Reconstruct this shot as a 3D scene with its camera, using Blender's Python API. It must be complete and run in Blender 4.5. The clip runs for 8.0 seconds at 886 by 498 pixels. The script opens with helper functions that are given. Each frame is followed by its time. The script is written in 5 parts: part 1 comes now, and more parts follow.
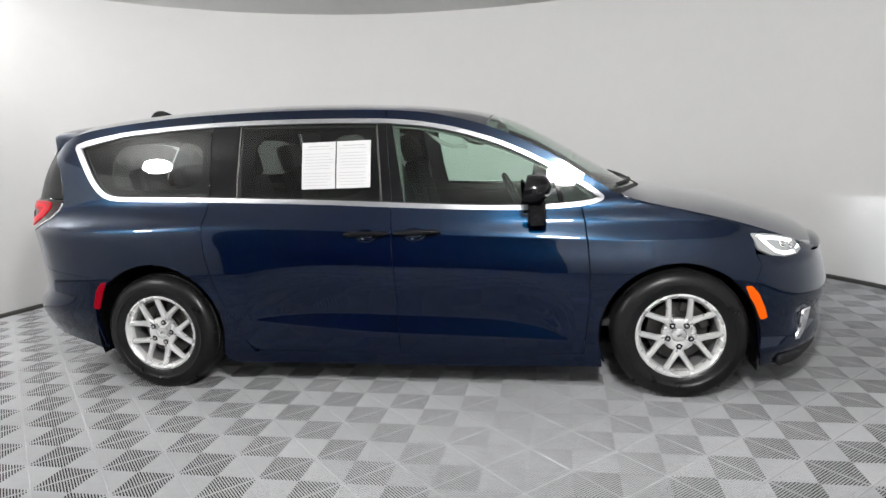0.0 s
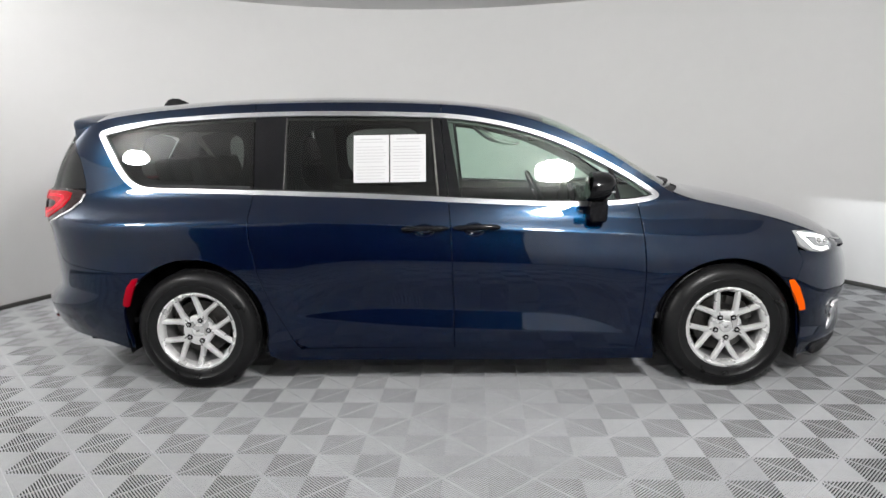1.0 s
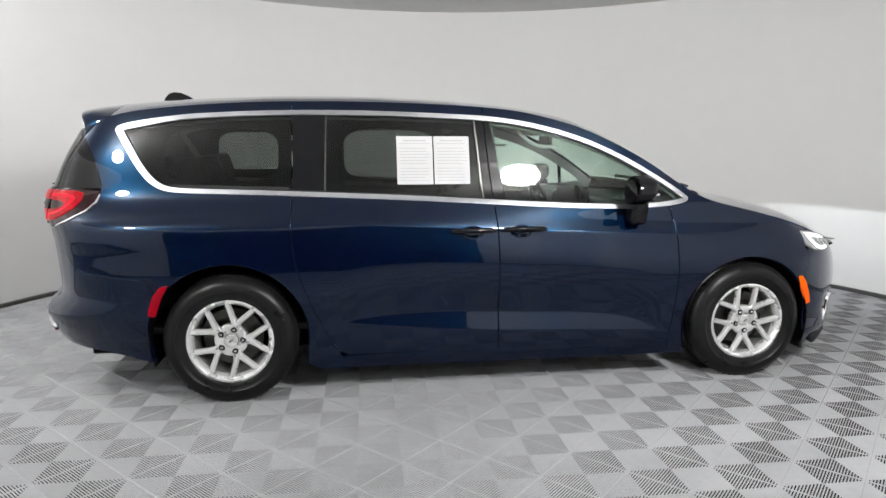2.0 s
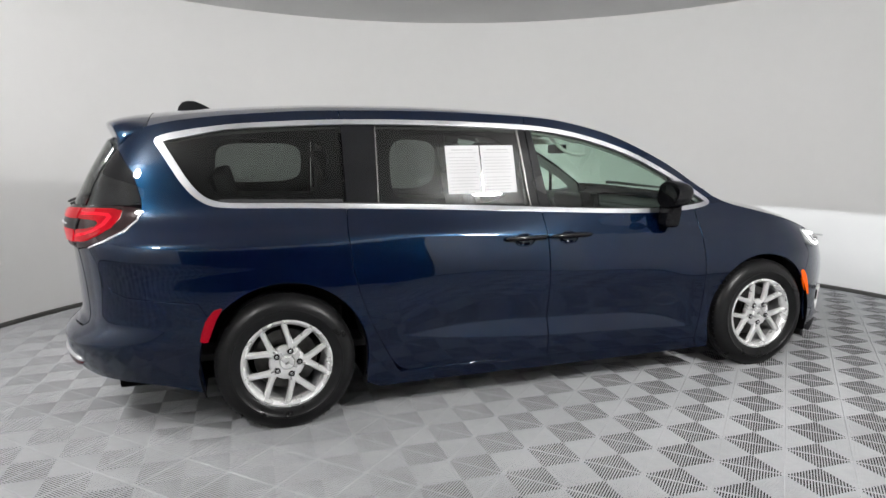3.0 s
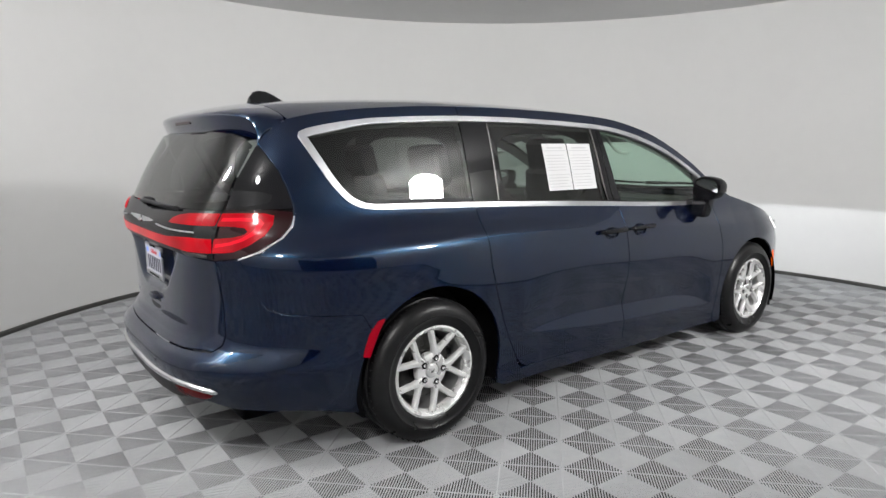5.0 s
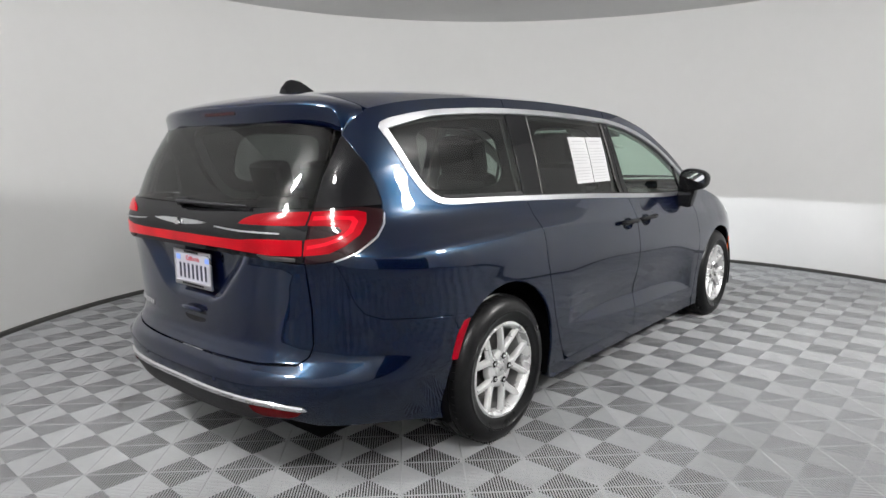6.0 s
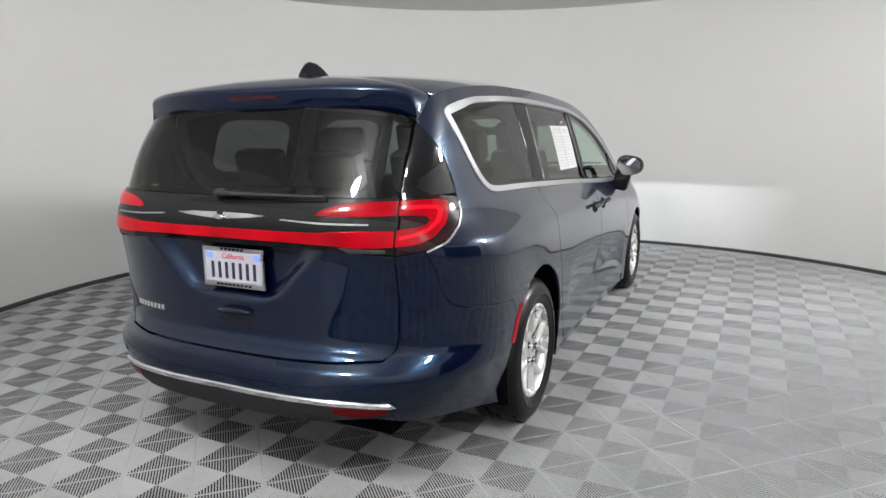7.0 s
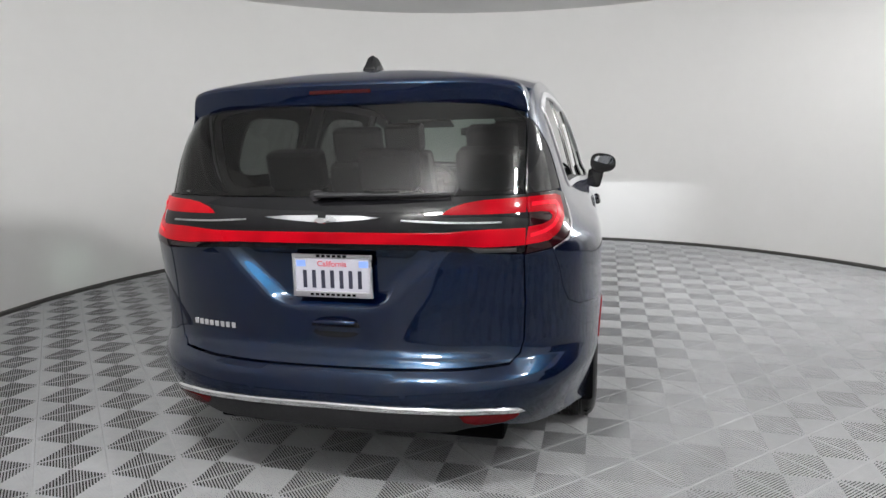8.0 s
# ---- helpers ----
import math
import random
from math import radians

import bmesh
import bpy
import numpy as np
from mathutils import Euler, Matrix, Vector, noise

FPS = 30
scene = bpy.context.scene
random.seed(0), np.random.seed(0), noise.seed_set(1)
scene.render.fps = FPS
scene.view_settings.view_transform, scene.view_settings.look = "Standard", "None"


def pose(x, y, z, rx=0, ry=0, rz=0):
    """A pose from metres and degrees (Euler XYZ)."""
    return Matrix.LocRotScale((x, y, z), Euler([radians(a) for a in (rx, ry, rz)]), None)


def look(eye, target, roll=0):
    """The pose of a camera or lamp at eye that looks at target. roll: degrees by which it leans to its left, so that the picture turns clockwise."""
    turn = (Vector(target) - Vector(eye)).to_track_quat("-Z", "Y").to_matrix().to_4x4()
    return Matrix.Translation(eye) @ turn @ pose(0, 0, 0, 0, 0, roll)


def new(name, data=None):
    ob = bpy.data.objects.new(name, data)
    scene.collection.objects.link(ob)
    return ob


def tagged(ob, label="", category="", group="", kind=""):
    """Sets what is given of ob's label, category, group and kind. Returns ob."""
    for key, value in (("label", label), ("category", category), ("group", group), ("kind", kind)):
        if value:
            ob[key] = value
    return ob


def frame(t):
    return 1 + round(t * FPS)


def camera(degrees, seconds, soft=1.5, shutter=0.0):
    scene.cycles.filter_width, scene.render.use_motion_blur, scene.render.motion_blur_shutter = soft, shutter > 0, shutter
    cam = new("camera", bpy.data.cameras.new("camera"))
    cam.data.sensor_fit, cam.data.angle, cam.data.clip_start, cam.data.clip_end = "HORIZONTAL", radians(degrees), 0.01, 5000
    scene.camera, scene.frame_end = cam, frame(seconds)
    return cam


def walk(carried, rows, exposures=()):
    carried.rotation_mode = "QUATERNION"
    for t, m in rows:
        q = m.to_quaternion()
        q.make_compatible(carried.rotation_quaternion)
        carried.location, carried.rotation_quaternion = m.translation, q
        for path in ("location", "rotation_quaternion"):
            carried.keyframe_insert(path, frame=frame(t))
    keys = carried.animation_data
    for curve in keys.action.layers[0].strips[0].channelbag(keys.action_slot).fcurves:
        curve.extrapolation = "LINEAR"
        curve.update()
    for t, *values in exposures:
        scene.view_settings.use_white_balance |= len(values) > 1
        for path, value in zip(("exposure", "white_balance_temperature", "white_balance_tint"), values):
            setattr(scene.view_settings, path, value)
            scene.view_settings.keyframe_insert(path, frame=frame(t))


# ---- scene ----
# ---- camera ----
cam = camera(69.4, 8.0)
PATH = [
    (0, (0.86, -4.466, 1.469), (0.528, -2.522, 1.131), -2.6),
    (0.5, (0.47, -4.561, 1.465), (0.268, -2.599, 1.135), -1.7),
    (1, (0.056, -4.561, 1.462), (-0.018, -2.592, 1.119), -1.1),
    (1.5, (-0.39, -4.558, 1.46), (-0.299, -2.59, 1.117), -0.3),
    (3, (-1.752, -4.287, 1.46), (-1.146, -2.406, 1.154), -0.5),
    (3.5, (-2.159, -4.156, 1.434), (-1.415, -2.325, 1.126), -0.9),
    (4, (-2.536, -3.953, 1.458), (-1.624, -2.197, 1.166), -1.1),
    (4.5, (-2.98, -3.731, 1.484), (-1.908, -2.069, 1.187), -0.4),
    (5, (-3.364, -3.426, 1.463), (-2.166, -1.855, 1.15), -0.2),
    (6.5, (-4.285, -2.292, 1.424), (-2.63, -1.217, 1.096), -0.6),
    (7, (-4.538, -1.869, 1.431), (-2.756, -1.031, 1.08), -0.4),
    (7.5, (-4.681, -1.425, 1.408), (-2.819, -0.769, 1.089), -1.0),
    (8, (-4.778, -0.954, 1.402), (-2.859, -0.502, 1.063), -1.1),
]
walk(cam, [(t, look(e, g, r)) for t, e, g, r in PATH], [(0.0, 0.06), (3.5, 0.02), (5.0, 0.0), (8.0, -0.02)])

# ---- world and lights ----
world = bpy.data.worlds.new("world")
scene.world = world
world.use_nodes = True
world.node_tree.nodes["Background"].inputs[0].default_value = (0.9, 0.95, 1.0, 1)
world.node_tree.nodes["Background"].inputs[1].default_value = 0.02
scene.view_settings.exposure = 0.0
ROOM = Vector((-0.08, -0.37, 0))     # middle of the round studio
WALL_R, WALL_H = 4.29, 3.06


# ---- materials ----
def material(name, color, rough=0.5, metal=0.0, **more):
    m = bpy.data.materials.new(name)
    m.use_nodes = True
    b = m.node_tree.nodes["Principled BSDF"]
    b.inputs["Base Color"].default_value = (*color, 1)
    b.inputs["Roughness"].default_value = rough
    b.inputs["Metallic"].default_value = metal
    for key, value in more.items():
        b.inputs[key.replace("_", " ")].default_value = value
    return m


def varied(m, color, amount, scale, bump=0.0, bump_scale=200.0, rough=None, per_object=0.0):
    """Adds colour variation at two scales, and fine relief, to a material."""
    nt = m.node_tree
    b = nt.nodes["Principled BSDF"]
    co = nt.nodes.new("ShaderNodeTexCoord").outputs["Object"]
    n1, n2 = nt.nodes.new("ShaderNodeTexNoise"), nt.nodes.new("ShaderNodeTexNoise")
    n1.inputs["Scale"].default_value, n2.inputs["Scale"].default_value = scale, scale * 9
    n1.inputs["Detail"].default_value, n2.inputs["Detail"].default_value = 4, 3
    nt.links.new(co, n1.inputs["Vector"])
    nt.links.new(co, n2.inputs["Vector"])
    add = nt.nodes.new("ShaderNodeMath")
    add.operation = "MULTIPLY_ADD"
    add.inputs[1].default_value = 0.5
    nt.links.new(n2.outputs["Fac"], add.inputs[0])
    nt.links.new(n1.outputs["Fac"], add.inputs[2])
    ramp = nt.nodes.new("ShaderNodeMapRange")
    ramp.inputs["From Min"].default_value, ramp.inputs["From Max"].default_value = 0.45, 1.05
    ramp.inputs["To Min"].default_value, ramp.inputs["To Max"].default_value = 1 - amount, 1 + amount
    nt.links.new(add.outputs[0], ramp.inputs["Value"])
    last = ramp.outputs[0]
    if per_object:
        info = nt.nodes.new("ShaderNodeObjectInfo")
        r2 = nt.nodes.new("ShaderNodeMapRange")
        r2.inputs["To Min"].default_value, r2.inputs["To Max"].default_value = 1 - per_object, 1 + per_object
        nt.links.new(info.outputs["Random"], r2.inputs["Value"])
        mul = nt.nodes.new("ShaderNodeMath")
        mul.operation = "MULTIPLY"
        nt.links.new(last, mul.inputs[0])
        nt.links.new(r2.outputs[0], mul.inputs[1])
        last = mul.outputs[0]
    scale_c = nt.nodes.new("ShaderNodeVectorMath")
    scale_c.operation = "SCALE"
    scale_c.inputs[0].default_value = color
    nt.links.new(last, scale_c.inputs["Scale"])
    nt.links.new(scale_c.outputs[0], b.inputs["Base Color"])
    if rough:
        r3 = nt.nodes.new("ShaderNodeMapRange")
        r3.inputs["From Min"].default_value, r3.inputs["From Max"].default_value = 0.3, 0.7
        r3.inputs["To Min"].default_value, r3.inputs["To Max"].default_value = rough
        nt.links.new(n1.outputs["Fac"], r3.inputs["Value"])
        nt.links.new(r3.outputs[0], b.inputs["Roughness"])
    if bump:
        n3 = nt.nodes.new("ShaderNodeTexNoise")
        n3.inputs["Scale"].default_value = bump_scale
        nt.links.new(co, n3.inputs["Vector"])
        bp = nt.nodes.new("ShaderNodeBump")
        bp.inputs["Strength"].default_value, bp.inputs["Distance"].default_value = bump, 0.002
        nt.links.new(n3.outputs["Fac"], bp.inputs["Height"])
        nt.links.new(bp.outputs[0], b.inputs["Normal"])
    return m


def glass(name, tint, gloss=0.042):
    """Thin tinted pane: what passes is tinted, what is mirrored grows towards grazing."""
    m = bpy.data.materials.new(name)
    m.use_nodes = True
    nt = m.node_tree
    nt.nodes.remove(nt.nodes["Principled BSDF"])
    tr, gl = nt.nodes.new("ShaderNodeBsdfTransparent"), nt.nodes.new("ShaderNodeBsdfGlossy")
    tr.inputs["Color"].default_value = (*tint, 1)
    gl.inputs["Roughness"].default_value = 0.008
    gl.inputs["Color"].default_value = (1, 1, 1, 1)
    lw, power, gain = nt.nodes.new("ShaderNodeLayerWeight"), nt.nodes.new("ShaderNodeMath"), nt.nodes.new("ShaderNodeMath")
    lw.inputs["Blend"].default_value = 0.5
    power.operation, gain.operation = "POWER", "MULTIPLY_ADD"
    power.inputs[1].default_value = 5.0
    gain.inputs[1].default_value, gain.inputs[2].default_value = 1 - gloss, gloss
    nt.links.new(lw.outputs["Facing"], power.inputs[0])
    nt.links.new(power.outputs[0], gain.inputs[0])
    mix = nt.nodes.new("ShaderNodeMixShader")
    nt.links.new(gain.outputs[0], mix.inputs[0])
    nt.links.new(tr.outputs[0], mix.inputs[1])
    nt.links.new(gl.outputs[0], mix.inputs[2])
    nt.links.new(mix.outputs[0], nt.nodes["Material Output"].inputs["Surface"])
    return m


def glowing(name, color, strength, base=(0.3, 0.0, 0.0)):
    return material(name, base, 0.15, 0.0, Emission_Color=(*color, 1), Emission_Strength=strength, Coat_Weight=0.2, Specular_IOR_Level=0.1)


def glints(m, scale, low, high):
    """Uneven glow of a lit lamp's inner optics."""
    nt = m.node_tree
    co, n, r = nt.nodes.new("ShaderNodeTexCoord"), nt.nodes.new("ShaderNodeTexNoise"), nt.nodes.new("ShaderNodeMapRange")
    n.inputs["Scale"].default_value, n.inputs["Detail"].default_value = scale, 1.0
    r.inputs["From Min"].default_value, r.inputs["From Max"].default_value = 0.3, 0.7
    r.inputs["To Min"].default_value, r.inputs["To Max"].default_value = low, high
    nt.links.new(co.outputs["Object"], n.inputs["Vector"])
    nt.links.new(n.outputs["Fac"], r.inputs["Value"])
    nt.links.new(r.outputs[0], nt.nodes["Principled BSDF"].inputs["Emission Strength"])
    return m


PAINT = material("blue_metallic_paint", (0.0004, 0.0086, 0.0210), 0.25, 1.0, Coat_Weight=1.0, Coat_Roughness=0.024, Coat_IOR=1.47)
_nt = PAINT.node_tree
# navy pigment between the flakes
_pig, _sum = _nt.nodes.new("ShaderNodeBsdfDiffuse"), _nt.nodes.new("ShaderNodeAddShader")
_pig.inputs["Color"].default_value = (0.0003, 0.0010, 0.0085, 1)
_nt.links.new(_nt.nodes["Principled BSDF"].outputs[0], _sum.inputs[0])
_nt.links.new(_pig.outputs[0], _sum.inputs[1])
_nt.links.new(_sum.outputs[0], _nt.nodes["Material Output"].inputs["Surface"])
_fl = _nt.nodes.new("ShaderNodeTexVoronoi")
_fl.inputs["Scale"].default_value = 900
_co = _nt.nodes.new("ShaderNodeTexCoord")
_nt.links.new(_co.outputs["Object"], _fl.inputs["Vector"])
_bp = _nt.nodes.new("ShaderNodeBump")
_bp.inputs["Strength"].default_value, _bp.inputs["Distance"].default_value = 0.12, 0.0006
_nt.links.new(_fl.outputs["Distance"], _bp.inputs["Height"])
_nt.links.new(_bp.outputs[0], _nt.nodes["Principled BSDF"].inputs["Normal"])
GLOSS_BLACK = material("gloss_black", (0.006, 0.006, 0.007), 0.10, 0.0, Specular_IOR_Level=0.0, Coat_Weight=0.6, Coat_Roughness=0.01)
MATT_BLACK = varied(material("matt_black_plastic", (0.018, 0.018, 0.02), 0.6, 0.0, Specular_IOR_Level=0.25), (0.018, 0.018, 0.02), 0.3, 6, 0.3, 600)
GAP = material("gap_black", (0.003, 0.003, 0.0035), 0.9, 0.0, Specular_IOR_Level=0.05)
CHROME = varied(material("satin_chrome", (0.52, 0.525, 0.545), 0.3, 1.0), (0.52, 0.525, 0.545), 0.08, 5, rough=(0.27, 0.38))
BRIGHT = material("bright_chrome", (0.85, 0.85, 0.86), 0.05, 1.0)
SILVER = varied(material("silver_alloy", (0.74, 0.74, 0.74), 0.34, 0.6), (0.74, 0.74, 0.74), 0.10, 12, rough=(0.22, 0.36))
# the wheels' silver again, darker: the barrel's shade is in the colour
BARREL_SHADED = varied(material("alloy_barrel_shaded", (0.42, 0.42, 0.42), 0.4, 0.7), (0.42, 0.42, 0.42), 0.15, 12)
STEEL = varied(material("brake_steel", (0.11, 0.107, 0.103), 0.38, 1.0), (0.11, 0.107, 0.103), 0.3, 25)
TYRE = varied(material("tyre_rubber", (0.008, 0.008, 0.0085), 0.35, 0.0, Specular_IOR_Level=0.22), (0.008, 0.008, 0.0085), 0.35, 9, 0.2, 160, rough=(0.26, 0.40))
PRIVACY = glass("privacy_glass", (0.32, 0.345, 0.33), 0.045)
CLEAR = glass("green_tinted_glass", (0.74, 0.885, 0.80))
TAIL_GLASS = glass("rear_privacy_glass", (0.19, 0.205, 0.20), 0.034)
RED = glints(glowing("tail_lamp_red", (1.0, 0.0, 0.014), 0.48, (0.02, 0.0, 0.001)), 7, 0.36, 0.60)
RED_CORE = glowing("tail_lamp_core", (1.0, 0.008, 0.03), 0.90, (0.05, 0.0, 0.001))
RED_DULL = material("red_reflector", (0.085, 0.0012, 0.003), 0.25, 0.0, Coat_Weight=0.2, Specular_IOR_Level=0.1)
BRAKE_OFF = material("unlit_brake_lamp", (0.022, 0.0012, 0.0016), 0.2, 0.0, Coat_Weight=0.3, Specular_IOR_Level=0.1)
RED_MARK = glowing("side_marker_red", (1.0, 0.0, 0.02), 0.05, (0.20, 0.0, 0.006))
AMBER = glowing("side_marker_amber", (1.0, 0.11, 0.0), 0.40, (0.6, 0.08, 0.0))
SMOKE = material("smoked_lens", (0.012, 0.001, 0.002), 0.06, 0.0, Specular_IOR_Level=0.1, Coat_Weight=0.6, Coat_Roughness=0.01)
LED = glowing("lamp_white", (1.0, 1.0, 1.0), 1.6, (0.8, 0.8, 0.8))
LENS = material("headlamp_lens", (0.55, 0.57, 0.58), 0.12, 0.6, Coat_Weight=1.0)
TRIM_DARK = varied(material("dark_cabin_trim", (0.025, 0.025, 0.027), 0.6), (0.025, 0.025, 0.027), 0.25, 8)
TRIM_GREY = varied(material("grey_pillar_trim", (0.12, 0.122, 0.118), 0.8), (0.12, 0.122, 0.118), 0.08, 6)
TRIM_LIGHT = varied(material("light_grey_headliner", (0.36, 0.37, 0.35), 0.8), (0.36, 0.37, 0.35), 0.08, 6)
SEAT = varied(material("black_seat_cloth", (0.011, 0.011, 0.012), 0.8, 0.0, Specular_IOR_Level=0.15), (0.011, 0.011, 0.012), 0.25, 14, 0.4, 500)
MIRROR = material("mirror_silver", (0.8, 0.82, 0.82), 0.01, 1.0)
PAPER = varied(material("white_paper", (0.54, 0.54, 0.545), 0.7), (0.54, 0.54, 0.545), 0.03, 8)
INK = material("grey_print", (0.38, 0.38, 0.39), 0.8)
INK_BLUE = material("plate_print_blue", (0.012, 0.013, 0.03), 0.6)
INK_RED = material("plate_print_red", (0.45, 0.06, 0.08), 0.6)
PLATE = varied(material("white_plate", (0.36, 0.36, 0.41), 0.35), (0.36, 0.36, 0.41), 0.04, 10)
STICKER = material("sticker_blue", (0.18, 0.30, 0.72), 0.5)
WALL = varied(material("white_wall_vinyl", (0.74, 0.74, 0.735), 0.62), (0.74, 0.74, 0.735), 0.02, 0.9, rough=(0.55, 0.68))
CEILING = varied(material("white_ceiling", (0.72, 0.72, 0.72), 0.85), (0.72, 0.72, 0.72), 0.03, 1.2)
DARK_OPENING = varied(material("dark_opening", (0.03, 0.03, 0.033), 0.9), (0.03, 0.03, 0.033), 0.3, 3)
BASE = varied(material("dark_base_trim", (0.05, 0.05, 0.047), 0.5), (0.05, 0.05, 0.047), 0.25, 5)
RIB = varied(material("grey_floor_plastic", (0.368, 0.376, 0.386), 0.5, 0.0, Specular_IOR_Level=0.3), (0.368, 0.376, 0.386), 0.10, 3.0, rough=(0.44, 0.62), per_object=0.05)
SLAB = varied(material("slab_under_tiles", (0.012, 0.012, 0.012), 0.9), (0.012, 0.012, 0.012), 0.3, 4)
LAMP_FACE = material("studio_lamp_face", (0.9, 0.9, 0.9), 0.5, 0.0, Emission_Color=(1.0, 0.99, 0.975, 1), Emission_Strength=256.0)
# added glow on the lamps' rear, for the wall behind them
LAMP_FILL = material("added_rear_fill", (0.9, 0.9, 0.9), 0.5, 0.0, Emission_Color=(1.0, 0.99, 0.975, 1), Emission_Strength=150.0)
LAMP_SHELL = varied(material("lamp_shell_white", (0.6, 0.6, 0.6), 0.5), (0.6, 0.6, 0.6), 0.06, 6)


# ---- body surface ----
XC, XF = -1.7, 1.55          # where the flanks start to turn in to tail and nose


def lerp(table, v):
    """Smooth (monotone cubic) reading of a table of pairs."""
    xs = [p[0] for p in table]
    ys = [p[1] for p in table]
    if v <= xs[0]:
        return ys[0]
    if v >= xs[-1]:
        return ys[-1]
    i = max(k for k in range(len(xs) - 1) if xs[k] <= v)
    h = xs[i + 1] - xs[i]
    d = (ys[i + 1] - ys[i]) / h

    def slope(k):
        if k == 0 or k == len(xs) - 1:
            j = 0 if k == 0 else k - 1
            return (ys[j + 1] - ys[j]) / (xs[j + 1] - xs[j])
        a = (ys[k] - ys[k - 1]) / (xs[k] - xs[k - 1])
        b = (ys[k + 1] - ys[k]) / (xs[k + 1] - xs[k])
        return 0.0 if a * b <= 0 else 2 * a * b / (a + b)
    m0, m1 = slope(i), slope(i + 1)
    t = (v - xs[i]) / h
    return ys[i] * (1 + 2 * t) * (1 - t) ** 2 + h * m0 * t * (1 - t) ** 2 + ys[i + 1] * t * t * (3 - 2 * t) + h * m1 * t * t * (t - 1)


FLANK = [(0.10, 0.915), (0.17, 0.932), (0.22, 0.944), (0.30, 0.956), (0.40, 0.966), (0.47, 0.973), (0.53, 0.980),
         (0.60, 0.986), (0.66, 0.989), (0.72, 0.9885), (0.80, 0.984), (0.88, 0.9755), (0.955, 0.962), (1.0, 0.943), (1.06, 0.913),
         (1.11, 0.886), (1.15, 0.862), (1.20, 0.845), (1.35, 0.805), (1.50, 0.760), (1.60, 0.725), (1.68, 0.690), (1.8, 0.63)]
TAIL = [(0.15, -2.50), (0.22, -2.57), (0.30, -2.635), (0.40, -2.685), (0.47, -2.695), (0.53, -2.68), (0.57, -2.645), (0.60, -2.61), (0.66, -2.60),
        (0.80, -2.602), (0.95, -2.605), (1.03, -2.62), (1.10, -2.63), (1.15, -2.618), (1.20, -2.585), (1.30, -2.528),
        (1.45, -2.44), (1.55, -2.38), (1.65, -2.315), (1.8, -2.2)]
NOSE = [(0.15, 2.36), (0.22, 2.43), (0.35, 2.50), (0.55, 2.52), (0.68, 2.50), (0.78, 2.46), (0.88, 2.36), (0.98, 2.25), (1.2, 2.1), (1.8, 1.9)]
TAIL_N = [(0.2, 3.4), (0.65, 3.2), (1.0, 3.55), (1.2, 4.6), (1.45, 6.0), (1.8, 6.0)]


def bell(v, c, s):
    return math.exp(-((v - c) / s) ** 2)


def crease_drop(x):
    """The shoulder line falls towards the nose."""
    return 0.056 * (max(-1.6, min(1.3, x)) + 0.05)


def ease(t):
    t = max(0.0, min(1.0, t))
    return t * t * (3 - 2 * t)


def sheared(x, z):
    return crease_drop(x) * ease((z - 0.70) / 0.16) * ease((1.10 - z) / 0.12)


def flank(x, z):
    """Half width of the body at a place along it, before the ends turn in."""
    w = lerp(FLANK, z + sheared(x, z))
    low = 1 / (1 + math.exp((z - 0.62) / 0.05))
    for c in (-1.5445, 1.5445):
        f = bell(x, c, 0.50)
        w += f * (low * max(0.0, 0.99 - lerp(FLANK, z)) + 0.016 * bell(z, 0.72, 0.22))
    w += 0.020 * bell(x, -1.75, 0.6) * bell(z, 0.98, 0.10)
    if x > 0.9:
        w -= 0.02 * (x - 0.9) ** 2
    return w


def body(u, z):
    """A point of the right-hand flank, running on round tail and nose: u is x between XC and XF."""
    if u < XC:
        a = XC - u
        w, l, n = flank(XC, z), XC - lerp(TAIL, z), lerp(TAIL_N, z)
        c, s = math.cos(a), math.sin(a)
        w -= 0.16 * s * max(0.0, min(1.0, (0.50 - z) / 0.22))     # the bumper tucks in below
        r = 1 / ((abs(c) / w) ** n + (s / l) ** n) ** (1 / n)
        return Vector((XC - r * s, -r * c, z))
    if u > XF:
        a = u - XF
        w, l, n = flank(XF, z), lerp(NOSE, z) - XF, 2.5
        c, s = math.cos(a), math.sin(a)
        r = 1 / ((abs(c) / w) ** n + (s / l) ** n) ** (1 / n)
        return Vector((XF + r * s, -r * c, z))
    return Vector((u, -flank(u, z), z))


def body_normal(u, z):
    e = 0.012
    n = (body(u + e, z) - body(u - e, z)).cross(body(u, z + e) - body(u, z - e))
    return n.normalized()


def u_of(x, y):
    """The u under which a place at the tail shows."""
    return XC - math.atan2(XC - x, abs(y)) if x < XC else x if x <= XF else XF + math.atan2(x - XF, abs(y))


def u_tail(y, z):
    """u of a place of the tail at a distance y from the middle."""
    w, l, n = flank(XC, z), XC - lerp(TAIL, z), lerp(TAIL_N, z)
    q = max(0.0, 1 - (abs(y) / w) ** n)
    return XC - math.atan2(l * q ** (1 / n), abs(y))

# ---- mesh helpers ----
def obj(name, bm, mat, parent=None, label="", smooth=True):
    me = bpy.data.meshes.new(name)
    bm.to_mesh(me)
    bm.free()
    for m in mat if isinstance(mat, (list, tuple)) else [mat]:
        me.materials.append(m)
    if smooth:
        me.polygons.foreach_set("use_smooth", [True] * len(me.polygons))
        me.set_sharp_from_angle(angle=radians(38))
    ob = new(name, me)
    ob.parent = parent
    if label:
        tagged(ob, label)
    return ob


def part(name, bm, mat, parent, label="", smooth=True):
    return obj(name, bm, mat, parent, label, smooth)


